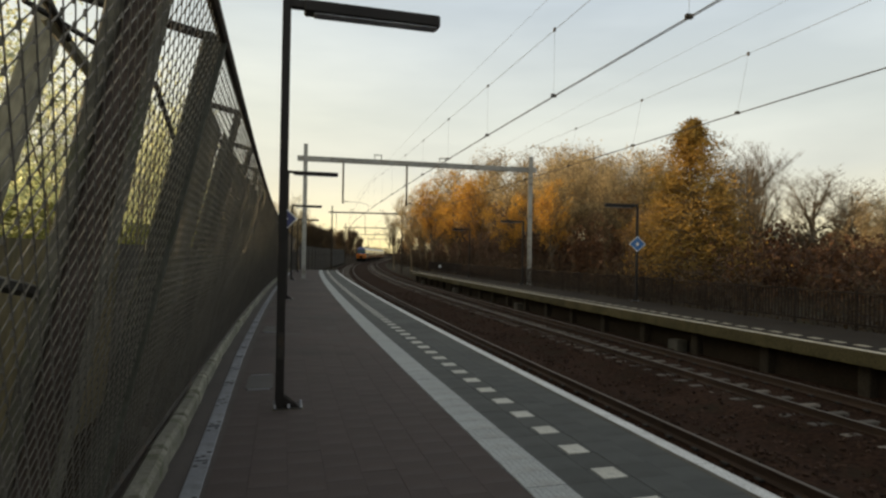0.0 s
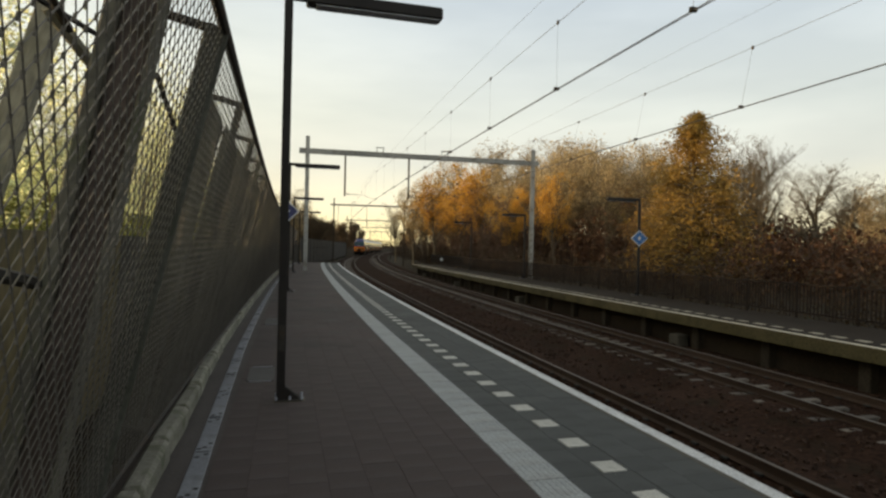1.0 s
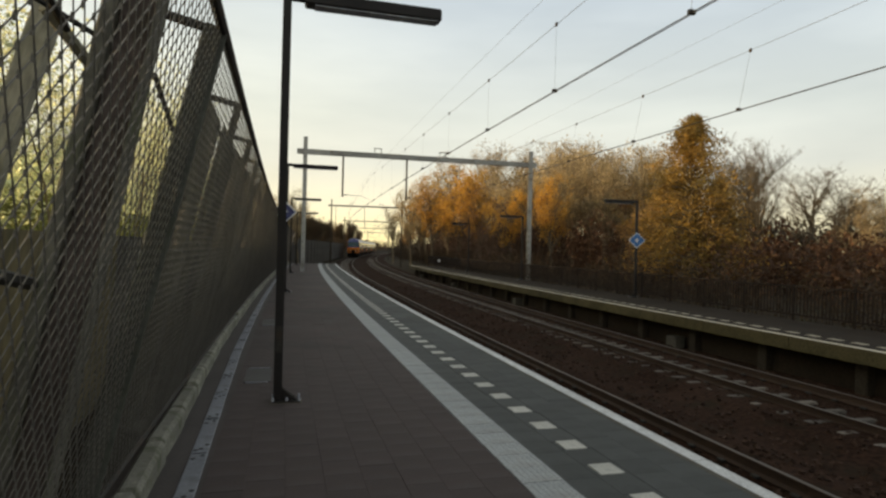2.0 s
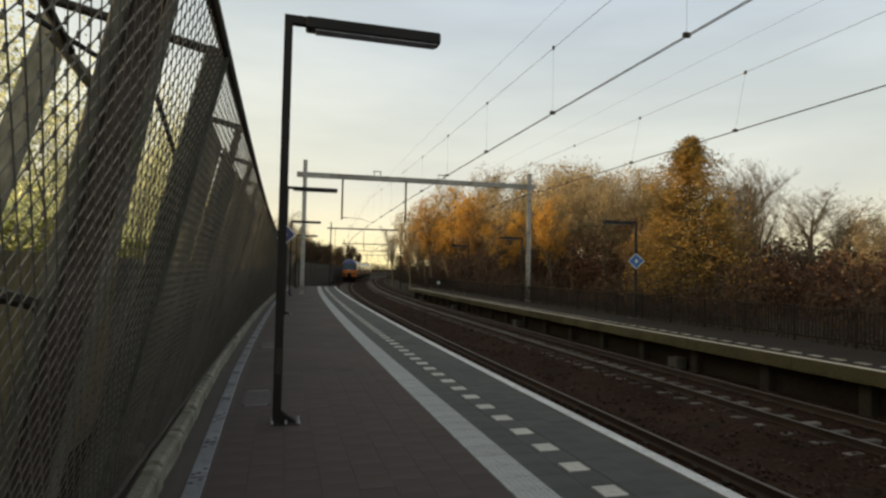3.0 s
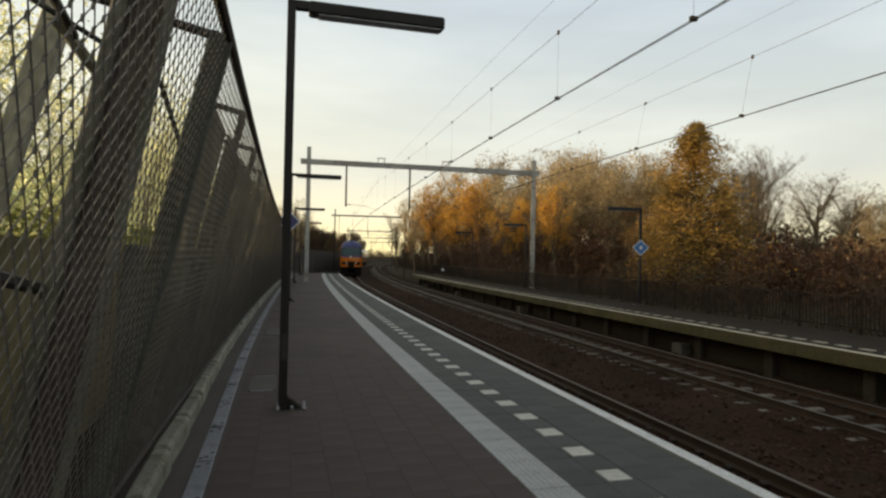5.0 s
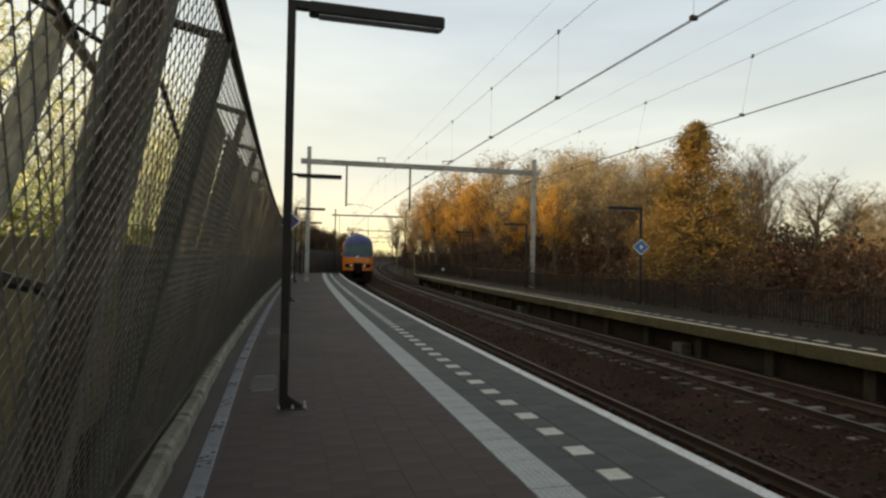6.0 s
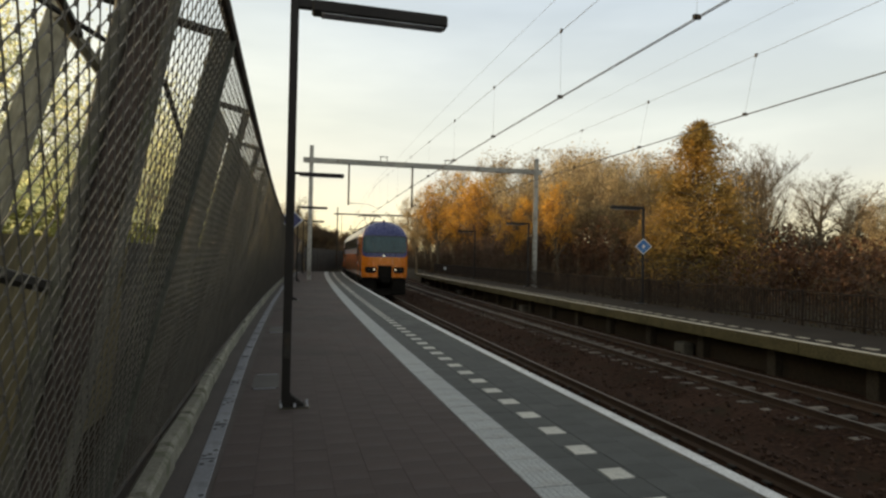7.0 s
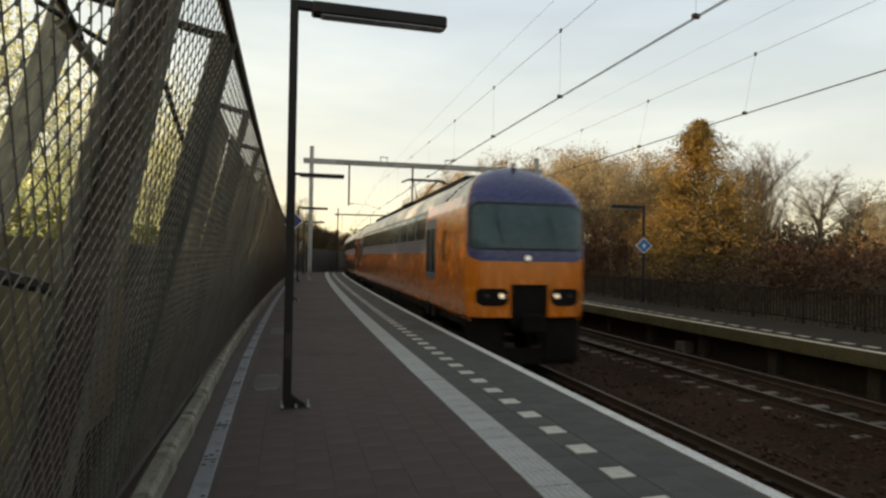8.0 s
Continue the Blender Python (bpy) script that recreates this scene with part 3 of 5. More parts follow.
def paving_row(o0, o1, n, skip=(), mats=("paving", "paving_far"), length=0.30, name="paving_tile", near=300):
    """Tiles between two offsets, laid in half bond; the nearest as pieces, the rest joined."""
    w = (o1 - o0) / n
    g = 0.0007
    rng = random.Random(int(o0 * 100) + 77)
    bm = bmesh.new()
    box(bm, -w / 2 + g, w / 2 - g, -length / 2 + g, length / 2 - g, -0.05, 0.0, 0.0015)
    me = finish(name, bm, mats[0])
    verts, faces = [], []
    count = 0
    spots = []
    s = -6.0
    while s < P1_END - length:
        for j in range(n):
            o = o0 + w * (j + 0.5)
            ss = s + (length / 2 if j % 2 else 0)
            spots.append((ss, o, rng.uniform(-0.0015, 0.001), rng.uniform(-0.15, 0.15)))
        s += length
    spots.sort()
    for ss, o, dz, tw in spots:
        m = spot(ss, o, dz, tw)
        if count < near and ss > -1.5:
            part_of(name, me, P1, m)
            count += 1
        else:
            b = len(verts)
            verts += [tuple(m @ Vector(c)) for c in ((-w / 2 + g, -length / 2 + g, -0.05), (w / 2 - g, -length / 2 + g, -0.05), (w / 2 - g, length / 2 - g, -0.05), (-w / 2 + g, length / 2 - g, -0.05),
                                                    (-w / 2 + g, -length / 2 + g, 0), (w / 2 - g, -length / 2 + g, 0), (w / 2 - g, length / 2 - g, 0), (-w / 2 + g, length / 2 - g, 0))]
            faces += [tuple(b + k for k in f) for f in ((4, 5, 6, 7), (0, 1, 5, 4), (1, 2, 6, 5), (2, 3, 7, 6), (3, 0, 4, 7))]
    me2 = bpy.data.meshes.new("paving")
    me2.from_pydata(verts, [], faces)
    me2.materials.append(M[mats[1]])
    ob = part_of("paving", me2, P1)
    tagged(ob, kind="stuff")


BAND_L, BAND_R = -0.80, -0.45


def guide_band():
    """Ribbed guide tiles, and white tiles every second place in the row beside them."""
    bm = bmesh.new()
    w = BAND_R - BAND_L
    box(bm, -w / 2 + 0.003, w / 2 - 0.003, -0.147, 0.147, -0.05, 0.0)
    n = 7
    for k in range(n):
        x = -w / 2 + w * (k + 0.5) / n
        box(bm, x - 0.016, x + 0.016, -0.145, 0.145, -0.002, 0.0022)
    me = finish("guide_tile", bm, "tactile")
    rng = random.Random(3)
    for i in range(210):
        part_of("guide_tile", me, P1, spot(-6 + 0.3 * i, (BAND_L + BAND_R) / 2, 0.002 + rng.uniform(-0.002, 0.002), rng.uniform(-0.2, 0.2)))
    bm = bmesh.new()
    box(bm, -0.105, 0.105, -0.11, 0.11, -0.05, 0.0, 0.003)
    me = finish("white_tile", bm, "white_tile")
    for i in range(-8, 94):
        part_of("white_tile", me, P1, spot(0.6 * i, 0.0, 0.003 + rng.uniform(-0.002, 0.002), rng.uniform(-0.4, 0.4)))
    bm = bmesh.new()
    box(bm, 0.108, 0.147, -0.11, 0.11, -0.05, 0.0)
    me = finish("grey_tile", bm, "paving_grey")
    for i in range(-8, 94):
        part_of("grey_tile", me, P1, spot(0.6 * i, 0.0, -0.001))
        part_of("grey_tile", me, P1, spot(0.6 * i, 0.0, -0.001, 180))
    bm = bmesh.new()
    box(bm, -0.147, 0.147, -0.185, 0.185, -0.05, 0.0, 0.003)
    me = finish("grey_tile", bm, "paving_grey")
    for i in range(-8, 94):
        part_of("grey_tile", me, P1, spot(0.6 * i + 0.3, 0.0, rng.uniform(-0.002, 0.001), rng.uniform(-0.3, 0.3)))


# ---------------------------------------------------------------- duct, kerb and fence beside the near platform
def duct():
    d = empty("cable_duct", Matrix.Identity(4), "galvanised cable duct covers let into the platform beside the kerb", "cable duct", kind="structure")
    bm = bmesh.new()
    box(bm, -0.068, 0.068, -0.495, 0.495, -0.02, 0.006, 0.004)
    me = finish("cover", bm, "zinc")
    hole = bmesh.new()
    for x, y in ((-0.03, -0.42), (0.035, -0.36), (0.0, 0.40), (0.04, 0.43), (-0.04, 0.30)):
        tube(hole, [(x, y, 0.0), (x, y, 0.0085)], 0.020, 10)
    box(hole, -0.05, 0.05, -0.492, -0.475, 0.0, 0.0085)
    hme = finish("lifting_hole", hole, "rubber")
    rng = random.Random(2)
    for i in range(60):
        c = part_of("cover", me, d, spot(-5.5 + i, -3.20 - 0.012 * min(max(i - 5.5, -2), 6), rng.uniform(-0.004, 0.004), rng.uniform(-0.3, 0.3) + (0.69 if 3 < i < 12 else 0)))
        part_of("lifting_hole", hme, c, pose(0, 0, 0, 0, 0, 180 if rng.random() < 0.5 else 0))
    bm = bmesh.new()
    sweep(bm, [(-3.66, -0.06), (-3.10, -0.06), (-3.10, -0.008), (-3.66, -0.012)], -8, P1_END, 1.5)
    part("gutter", bm, "gutter", d, "brown dusty gutter")
    k = empty("kerb", Matrix.Identity(4), "pale mossy concrete kerb stones under the fence", "kerb", kind="structure")
    rng = random.Random(12)
    for i in range(62):
        bm = bmesh.new()
        t = rng.uniform(-0.015, 0.015)
        g = rng.uniform(0.44, 0.487)
        box(bm, -0.075, 0.075, -g, g, -0.25, 0.17 + t, 0.03)
        for v in bm.verts:
            v.co.x += 0.02 * noise.noise(v.co * 4 + Vector((i, 0, 0)))
            v.co.z += 0.03 * noise.noise(v.co * 3 + Vector((0, i, 0)))
        part("kerb_stone", bm, "mossy", k, m=spot(-5.6 + i, -3.51 - 0.018 * min(max(i - 5.6, -2), 6), 0.0, rng.uniform(-1.0, 1.0) + (1.03 if 3 < i < 12 else 0)))


duct()

FENCE_BASE, FENCE_TOP = (-3.62, 0.16), (-2.96, 3.02)
FENCE_S0, FENCE_S1 = -7.5, 53.0


def on_fence(s, h, back=0.0):
    """A point on the leaning fence: h metres up its slope from the kerb."""
    L = math.hypot(FENCE_TOP[0] - FENCE_BASE[0], FENCE_TOP[1] - FENCE_BASE[1])
    t = h / L
    return at(s, FENCE_BASE[0] + (FENCE_TOP[0] - FENCE_BASE[0]) * t - back, FENCE_BASE[1] + (FENCE_TOP[1] - FENCE_BASE[1]) * t)


def fence():
    f = empty("mesh_fence", Matrix.Identity(4), "tall leaning diamond-mesh fence on dark steel posts above the kerb", "fence")
    L = math.hypot(FENCE_TOP[0] - FENCE_BASE[0], FENCE_TOP[1] - FENCE_BASE[1])
    for h, r, n in ((L, 0.032, "top_rail"), (0.05, 0.018, "bottom_rail")):
        bm = bmesh.new()
        tube(bm, [on_fence(s, h) for s in np.arange(FENCE_S0, FENCE_S1 + 1, 1.5)], r, 8)
        part(n, bm, "steel_dark", f)
    for k, s in enumerate([-6.4] + list(np.arange(-0.5, FENCE_S1, 1.95))):
        bm = bmesh.new()
        a, b = on_fence(s, -0.1, 0.05), on_fence(s, L + 0.02, 0.05)
        m = Matrix.Translation(a) @ (b - a).to_track_quat("Z", "Y").to_matrix().to_4x4() @ Matrix.Rotation(heading(s), 4, "Z")
        hh = (b - a).length
        if k < 2:
            box(bm, -0.065, 0.065, -0.065, 0.065, 0, hh, 0.008)
        else:
            h_beam(bm, 0.06, 0.06, 0.008, 0, hh)
        part("post", bm, "post_grey", f, m=m)
        bm = bmesh.new()
        p = on_fence(s, L, 0.02)
        q = on_fence(s, L + 0.36, 1.65) if k < 2 else on_fence(s, L + 0.10, 0.45)
        tube(bm, [p, q], 0.028, 8)
        part("tie_bar", bm, "steel_dark", f)
    # mesh: two families of wires
    cell, up = 0.088, 0.104
    rows = round(L / up)
    run = rows * cell
    bm = bmesh.new()
    s = FENCE_S0 - run
    while s < 34:
        for sgn in (1, -1):
            a, b = (s, s + run) if sgn > 0 else (s + run, s)
            h0, h1 = 0.05, L
            if max(a, b) < FENCE_S0 + 0.1 or min(a, b) < FENCE_S0 - run:
                continue
            pts = [on_fence(a + (b - a) * t, h0 + (h1 - h0) * t, 0.002 * sgn) for t in (0, 1)]
            tube(bm, pts, 0.0027, 3, False)
        s += cell
    part("mesh", bm, "wire", f, "diamond wire mesh")
    # the twisted joints of the nearest mesh
    rng = random.Random(6)
    verts, faces = [], []
    for i in range(int((7.0 - FENCE_S0 + run) / cell)):
        for j in range(1, 2 * rows):
            s = FENCE_S0 - run + i * cell + (j % 2) * cell / 2
            if s < -3.0 or s > 4.5:
                continue
            p = on_fence(s + rng.uniform(-0.002, 0.002), 0.05 + (L - 0.05) * j / (2 * rows))
            q = p + (on_fence(s, 1.0) - on_fence(s, 0.0)) * 0.010
            d = q - p
            b = len(verts)
            u = d.cross(Vector((0, 0, 1)) + Vector((0.3, 0, 0))).normalized() * 0.0052
            w = d.cross(u).normalized() * 0.0052
            for c in (p - d, q):
                verts += [tuple(c + u), tuple(c + w), tuple(c - u), tuple(c - w)]
            faces += [(b + k, b + (k + 1) % 4, b + 4 + (k + 1) % 4, b + 4 + k) for k in range(4)] + [(b, b + 3, b + 2, b + 1), (b + 4, b + 5, b + 6, b + 7)]
    me = bpy.data.meshes.new("joints")
    me.from_pydata(verts, [], faces)
    me.materials.append(M["wire"])
    tagged(part_of("joints", me, f), "twisted wire joints", kind="stuff")
    bm = bmesh.new()
    s = 34 - run
    while s < FENCE_S1 - run:
        for sgn in (1, -1):
            a, b = (s, s + run) if sgn > 0 else (s + run, s)
            tube(bm, [on_fence(a, 0.05), on_fence(b, L)], 0.0025, 3, False)
        s += cell * 1.0
    part("mesh", bm, "wire", f, "diamond wire mesh")
    return f


fence()


def struts():
    """Broad leaning struts behind the fence, and a second, paler row farther out."""
    def build(h, half_x, half_y, material, label, broad=False):
        strut = empty("leaning_strut", Matrix.Identity(4), label, "strut", "struts behind the fence")
        bm = bmesh.new()
        if broad:
            # two flanges and a recessed web, with a cap plate
            box(bm, -half_x, -half_x * 0.44, -half_y, half_y, 0, h, 0.012)
            part("flange", bm, material, strut)
            bm = bmesh.new()
            box(bm, -half_x * 0.44, half_x * 0.86, -half_y * 0.35, half_y * 0.8, 0, h - 0.02, 0.006)
            part("web", bm, "strut_web", strut, "dark brown web")
            bm = bmesh.new()
            box(bm, half_x * 0.86, half_x, -half_y, half_y, 0, h, 0.006)
            part("flange", bm, material, strut)
            bm = bmesh.new()
            box(bm, -half_x * 1.02, half_x * 1.02, -half_y * 1.12, -half_y * 1.0, 3.02, h, 0.008)
            part("cap_plate", bm, "zinc_dull", strut, "dull grey plate")
        else:
            box(bm, -half_x * 1.9, half_x, -half_y, half_y, 0, h, 0.012)
            for v in bm.verts:
                if v.co.z > h - 0.1:
                    v.co.z -= 1.35 * (v.co.x + half_x) - 0.02
            part("slab", bm, material, strut)
        bm = bmesh.new()
        box(bm, -0.16, 0.16, -0.2, 0.2, -0.25, 0.06, 0.02)
        part("foot", bm, "concrete_dark", strut)
        return strut

    def row(strut, ss, o0, o1, z1):
        for k, s in enumerate(ss):
            m = Matrix.Translation(at(s, o0, 0.0)) @ Matrix.Rotation(heading(s), 4, "Z") @ Matrix.Rotation(math.atan2(o1 - o0, z1), 4, "Y")
            if k == 0:
                strut.matrix_world = m
            else:
                copy_thing(strut, m)
    row(build(3.22, 0.08, 0.10, "strut", "broad weathered grey strut leaning behind the mesh fence"), [1.8 + 1.95 * i for i in range(22)], -3.96, -3.26, 3.0)
    row(build(3.9, 0.115, 0.08, "strut_near", "broad weathered flanged strut standing steeply behind the fence", True), [-1.32, -4.3], -3.775, -3.225, 3.0)
    row(build(3.62, 0.06, 0.06, "strut_pale", "pale leaning timber strut farther behind the fence"), [0.5, -2.5], -5.15, -4.30, 3.0)
    rods = empty("strut_bracing", Matrix.Identity(4), "thin dark steel rods crossing between the struts", "bracing")
    for a, b, r in ((at(-0.95, -3.42, 2.62), at(0.55, -3.95, 1.05), 0.030),
                    (at(-2.3, -3.6, 1.70), at(-0.9, -3.62, 1.49), 0.030)):
        bm = bmesh.new()
        tube(bm, [a, b], r, 6)
        part("rod", bm, "steel_dark", rods)
    for s in (-0.65, -3.6):
        for a, b, r in ((at(s, -3.85, 3.0), at(s + 0.40, -3.68, 2.74), 0.036), (at(s - 0.15, -3.9, 3.02), at(s + 0.3, -3.65, 2.95), 0.018), (at(s + 1.0, -3.5, 2.95), at(s + 2.5, -3.6, 2.75), 0.02)):
            bm = bmesh.new()
            tube(bm, [a, b], r, 6)
            part("brace", bm, "strut_pale" if r > 0.03 else "steel_dark", rods)
    # boards behind the foot of the fence, then a darker concrete length
    bm = bmesh.new()
    sweep(bm, [(-4.66, -0.2), (-4.59, -0.2), (-4.44, 1.82), (-4.51, 1.82)], -8, 3.4, 1.5)
    thing("bank_wall", bm, "bank_board", "olive-brown weathered boards holding the bank behind the fence", "wall", kind="structure")
    bm = bmesh.new()
    sweep(bm, [(-4.66, -0.2), (-4.59, -0.2), (-4.44, 1.82), (-4.51, 1.82)], 3.42, P1_END - 4, 1.5)
    thing("bank_wall", bm, "concrete_dark", "dark concrete wall holding the bank behind the fence", "wall", kind="structure")


struts()


def lamp_post(H, reach=1.84):
    """Square post with a base plate, a gusset and a long flat lamp at right angles."""
    lp = empty("platform_lamp", Matrix.Identity(4), "near-black square platform lamp post with one long flat lamp arm", "lamp post", "platform lamps")
    bm = bmesh.new()
    box(bm, -0.047, 0.047, -0.047, 0.047, 0.012, H, 0.006)
    post = part("post", bm, "post_black", lp)
    bm = bmesh.new()
    box(bm, -0.034, 0.034, -0.054, -0.045, 0.55, 0.85, 0.004)
    part("hatch", bm, "steel_dark", post)
    bm = bmesh.new()
    box(bm, -0.075, 0.265, -0.12, 0.12, 0.0, 0.006, 0.002)
    part("grout_bed", bm, "concrete", lp, "pale grout bed")
    bm = bmesh.new()
    box(bm, -0.066, 0.250, -0.108, 0.108, 0.006, 0.016, 0.003)
    plate = part("base_plate", bm, "post_black", lp)
    for x, y in ((-0.05, -0.1), (-0.05, 0.1), (0.235, -0.1), (0.235, 0.1), (0.1, -0.1), (0.1, 0.1)):
        bm = bmesh.new()
        tube(bm, [(x, y * 0.9, 0.014), (x, y * 0.9, 0.055)], 0.014, 6)
        part("bolt", bm, "lamp_glass", plate, "pale capped bolt")
    bm = bmesh.new()
    for y in (-0.05, 0.03):
        vs = [bm.verts.new(c) for c in ((0.046, y, 0.014), (0.22, y, 0.014), (0.046, y, 0.15), (0.046, y + 0.02, 0.014), (0.22, y + 0.02, 0.014), (0.046, y + 0.02, 0.15))]
        for q in ((0, 1, 2), (3, 5, 4), (0, 3, 4, 1), (1, 4, 5, 2), (0, 2, 5, 3)):
            bm.faces.new([vs[i] for i in q])
    part("gusset", bm, "post_black", lp)
    bm = bmesh.new()
    box(bm, 0.045, 0.20, -0.045, 0.045, H - 0.10, H, 0.006)
    part("arm", bm, "post_black", lp)
    bm = bmesh.new()
    box(bm, 0.19, reach, -0.09, 0.09, H - 0.15, H - 0.005, 0.02)
    lamp = part("lamp_housing", bm, "post_black", lp)
    bm = bmesh.new()
    box(bm, 0.30, reach - 0.04, -0.08, 0.08, H - 0.162, H - 0.150, 0.004)
    part("diffuser", bm, "lamp_glass", lamp, "dull unlit diffuser")
    return lp


def lamps():
    first = lamp_post(4.625, 1.78)
    first.matrix_world = spot(2.60, -2.60, 0.0)
    tall = lamp_post(4.82)
    tall.matrix_world = spot(18.4, -2.66, 0.0)
    for s, o in ((34.4, -2.75), (50.4, -2.75)):
        copy_thing(tall, spot(s, o, 0.0))
    low = lamp_post(4.12, 1.52)
    low.matrix_world = spot(17.96, 11.74, PLATFORM_2_Z, 180)
    for s, o in ((31.28, 11.72), (44.31, 11.72)):
        copy_thing(low, spot(s, o, PLATFORM_2_Z, 180))


lamps()


def diamond_sign(m, size, colour, label):
    """A square sign board on its corner, with a pale rim and a plain pale mark."""
    sg = empty("diamond_sign", m, label, "sign", "diamond signs")
    r = size / 2

    def dia(bm, r, y0, y1):
        f = [bm.verts.new(c) for c in ((0, y0, r), (r, y0, 0), (0, y0, -r), (-r, y0, 0))]
        b = [bm.verts.new((v.co.x, y1, v.co.z)) for v in f]
        bm.faces.new(f)
        bm.faces.new(list(reversed(b)))
        for i in range(4):
            bm.faces.new((f[i], b[i], b[(i + 1) % 4], f[(i + 1) % 4]))
        return bm
    part("board", dia(bmesh.new(), r, -0.02, 0.02), "sign_white", sg, "pale rim board")
    part("face", dia(bmesh.new(), r * 0.88, -0.026, -0.02), colour, sg, "blue sign face")
    bm = bmesh.new()
    box(bm, -r * 0.09, r * 0.09, -0.031, -0.026, -r * 0.26, r * 0.26)
    box(bm, -r * 0.2, r * 0.2, -0.032, -0.0265, -r * 0.07, r * 0.07)
    part("mark", bm, "sign_white", sg, "plain pale mark")
    bm = bmesh.new()
    box(bm, -0.02, 0.02, 0.02, 0.06, -r * 0.5, r * 0.5)
    part("bracket", bm, "steel_dark", sg)
    return sg


diamond_sign(spot(18.4, -2.74, 3.0) @ pose(0.02, -0.12, 0), 0.85, "sign_navy", "dark blue diamond-shaped sign on a lamp post")
diamond_sign(spot(17.96, 11.70, 2.35) @ pose(0, -0.10, 0, 0, 0, -24), 0.68, "sign_blue", "bright blue diamond-shaped sign with a pale rim on a lamp post")

# ---------------------------------------------------------------- the far platform
P2_START, P2_END = -36.0, 60.0
P2_BACK = 12.2


def platform_two():
    z = PLATFORM_2_Z
    base = empty("platform_2", Matrix.Identity(4), "far station platform of concrete slabs overhanging dark supports", "platform", kind="structure")
    bm = bmesh.new()
    sweep(bm, [(EDGE_2 + 0.22, z - 0.005), (P2_BACK, z - 0.005), (P2_BACK, z - 1.5), (EDGE_2 + 0.62, z - 1.5), (EDGE_2 + 0.62, z - 0.24), (EDGE_2 + 0.22, z - 0.24)], P2_START, P2_END, 1.5)
    part("deck", bm, "deck", base)
    rng = random.Random(21)
    s = -14.0
    while s < P2_END:
        e = min(s + 3.0, P2_END)
        bm = bmesh.new()
        sweep(bm, [(EDGE_2, z - 0.31), (EDGE_2 + 0.22, z - 0.31), (EDGE_2 + 0.22, z), (EDGE_2 + 0.01, z), (EDGE_2, z - 0.01)], s + 0.008, e - 0.008, 1.0)
        part("edge_slab", bm, "edge_brown", base)
        bm = bmesh.new()
        sweep(bm, [(EDGE_2 + 0.02, z + 0.001), (EDGE_2 + 0.17, z + 0.001), (EDGE_2 + 0.17, z + 0.005), (EDGE_2 + 0.02, z + 0.005)], s + 0.01, e - 0.01, 1.0)
        part("edge_line", bm, "edge_worn", base)
        s = e
    bm = bmesh.new()
    box(bm, -0.09, 0.09, -0.147, 0.147, -0.03, 0.004)
    me = finish("white_tile", bm, "white_tile_worn")
    for i in range(118):
        part_of("white_tile", me, base, spot(-11 + 0.6 * i, EDGE_2 + 0.72, z + 0.002))
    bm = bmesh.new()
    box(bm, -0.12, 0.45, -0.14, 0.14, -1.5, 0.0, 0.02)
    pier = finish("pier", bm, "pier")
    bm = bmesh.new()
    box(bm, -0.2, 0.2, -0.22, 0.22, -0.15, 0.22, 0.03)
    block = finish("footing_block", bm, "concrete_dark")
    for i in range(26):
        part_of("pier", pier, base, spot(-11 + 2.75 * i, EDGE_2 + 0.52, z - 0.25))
        if i % 5 == 3:
            part_of("footing_block", block, base, spot(-10.3 + 2.75 * i, EDGE_2 + 0.35, RAIL_Z - 0.15, rng.uniform(-8, 8)))
    return base


platform_two()


def back_fence():
    f = empty("back_fence", Matrix.Identity(4), "low dark slatted fence along the back of the far platform", "fence")
    z = PLATFORM_2_Z
    o = P2_BACK - 0.15
    for h in (0.15, 0.98):
        bm = bmesh.new()
        sweep(bm, [(o - 0.025, z + h), (o + 0.025, z + h), (o + 0.025, z + h + 0.05), (o - 0.025, z + h + 0.05)], -20, P2_END + 6, 1.5)
        part("rail", bm, "fence_dark", f)
    bm = bmesh.new()
    box(bm, -0.03, 0.03, -0.03, 0.03, 0, 1.08, 0.004)
    post = finish("post", bm, "fence_dark")
    bm = bmesh.new()
    box(bm, -0.010, 0.010, -0.020, 0.020, 0.18, 0.98)
    slat = finish("slat", bm, "fence_dark")
    for i in range(43):
        part_of("post", post, f, spot(-20 + 2.0 * i, o + 0.03, z))
    verts, faces = [], []
    k = 0
    s = -19.9
    while s < P2_END + 6:
        if 2 < s < 38 and k < 290:
            part_of("slat", slat, f, spot(s, o, z))
            k += 1
        else:
            m = spot(s, o, z)
            b = len(verts)
            verts += [tuple(m @ v.co) for v in slat.vertices]
            faces += [tuple(b + i for i in p.vertices) for p in slat.polygons]
        s += 0.125
    me = bpy.data.meshes.new("slats")
    me.from_pydata(verts, [], faces)
    me.materials.append(M["fence_dark"])
    tagged(part_of("slats", me, f), kind="stuff")


back_fence()

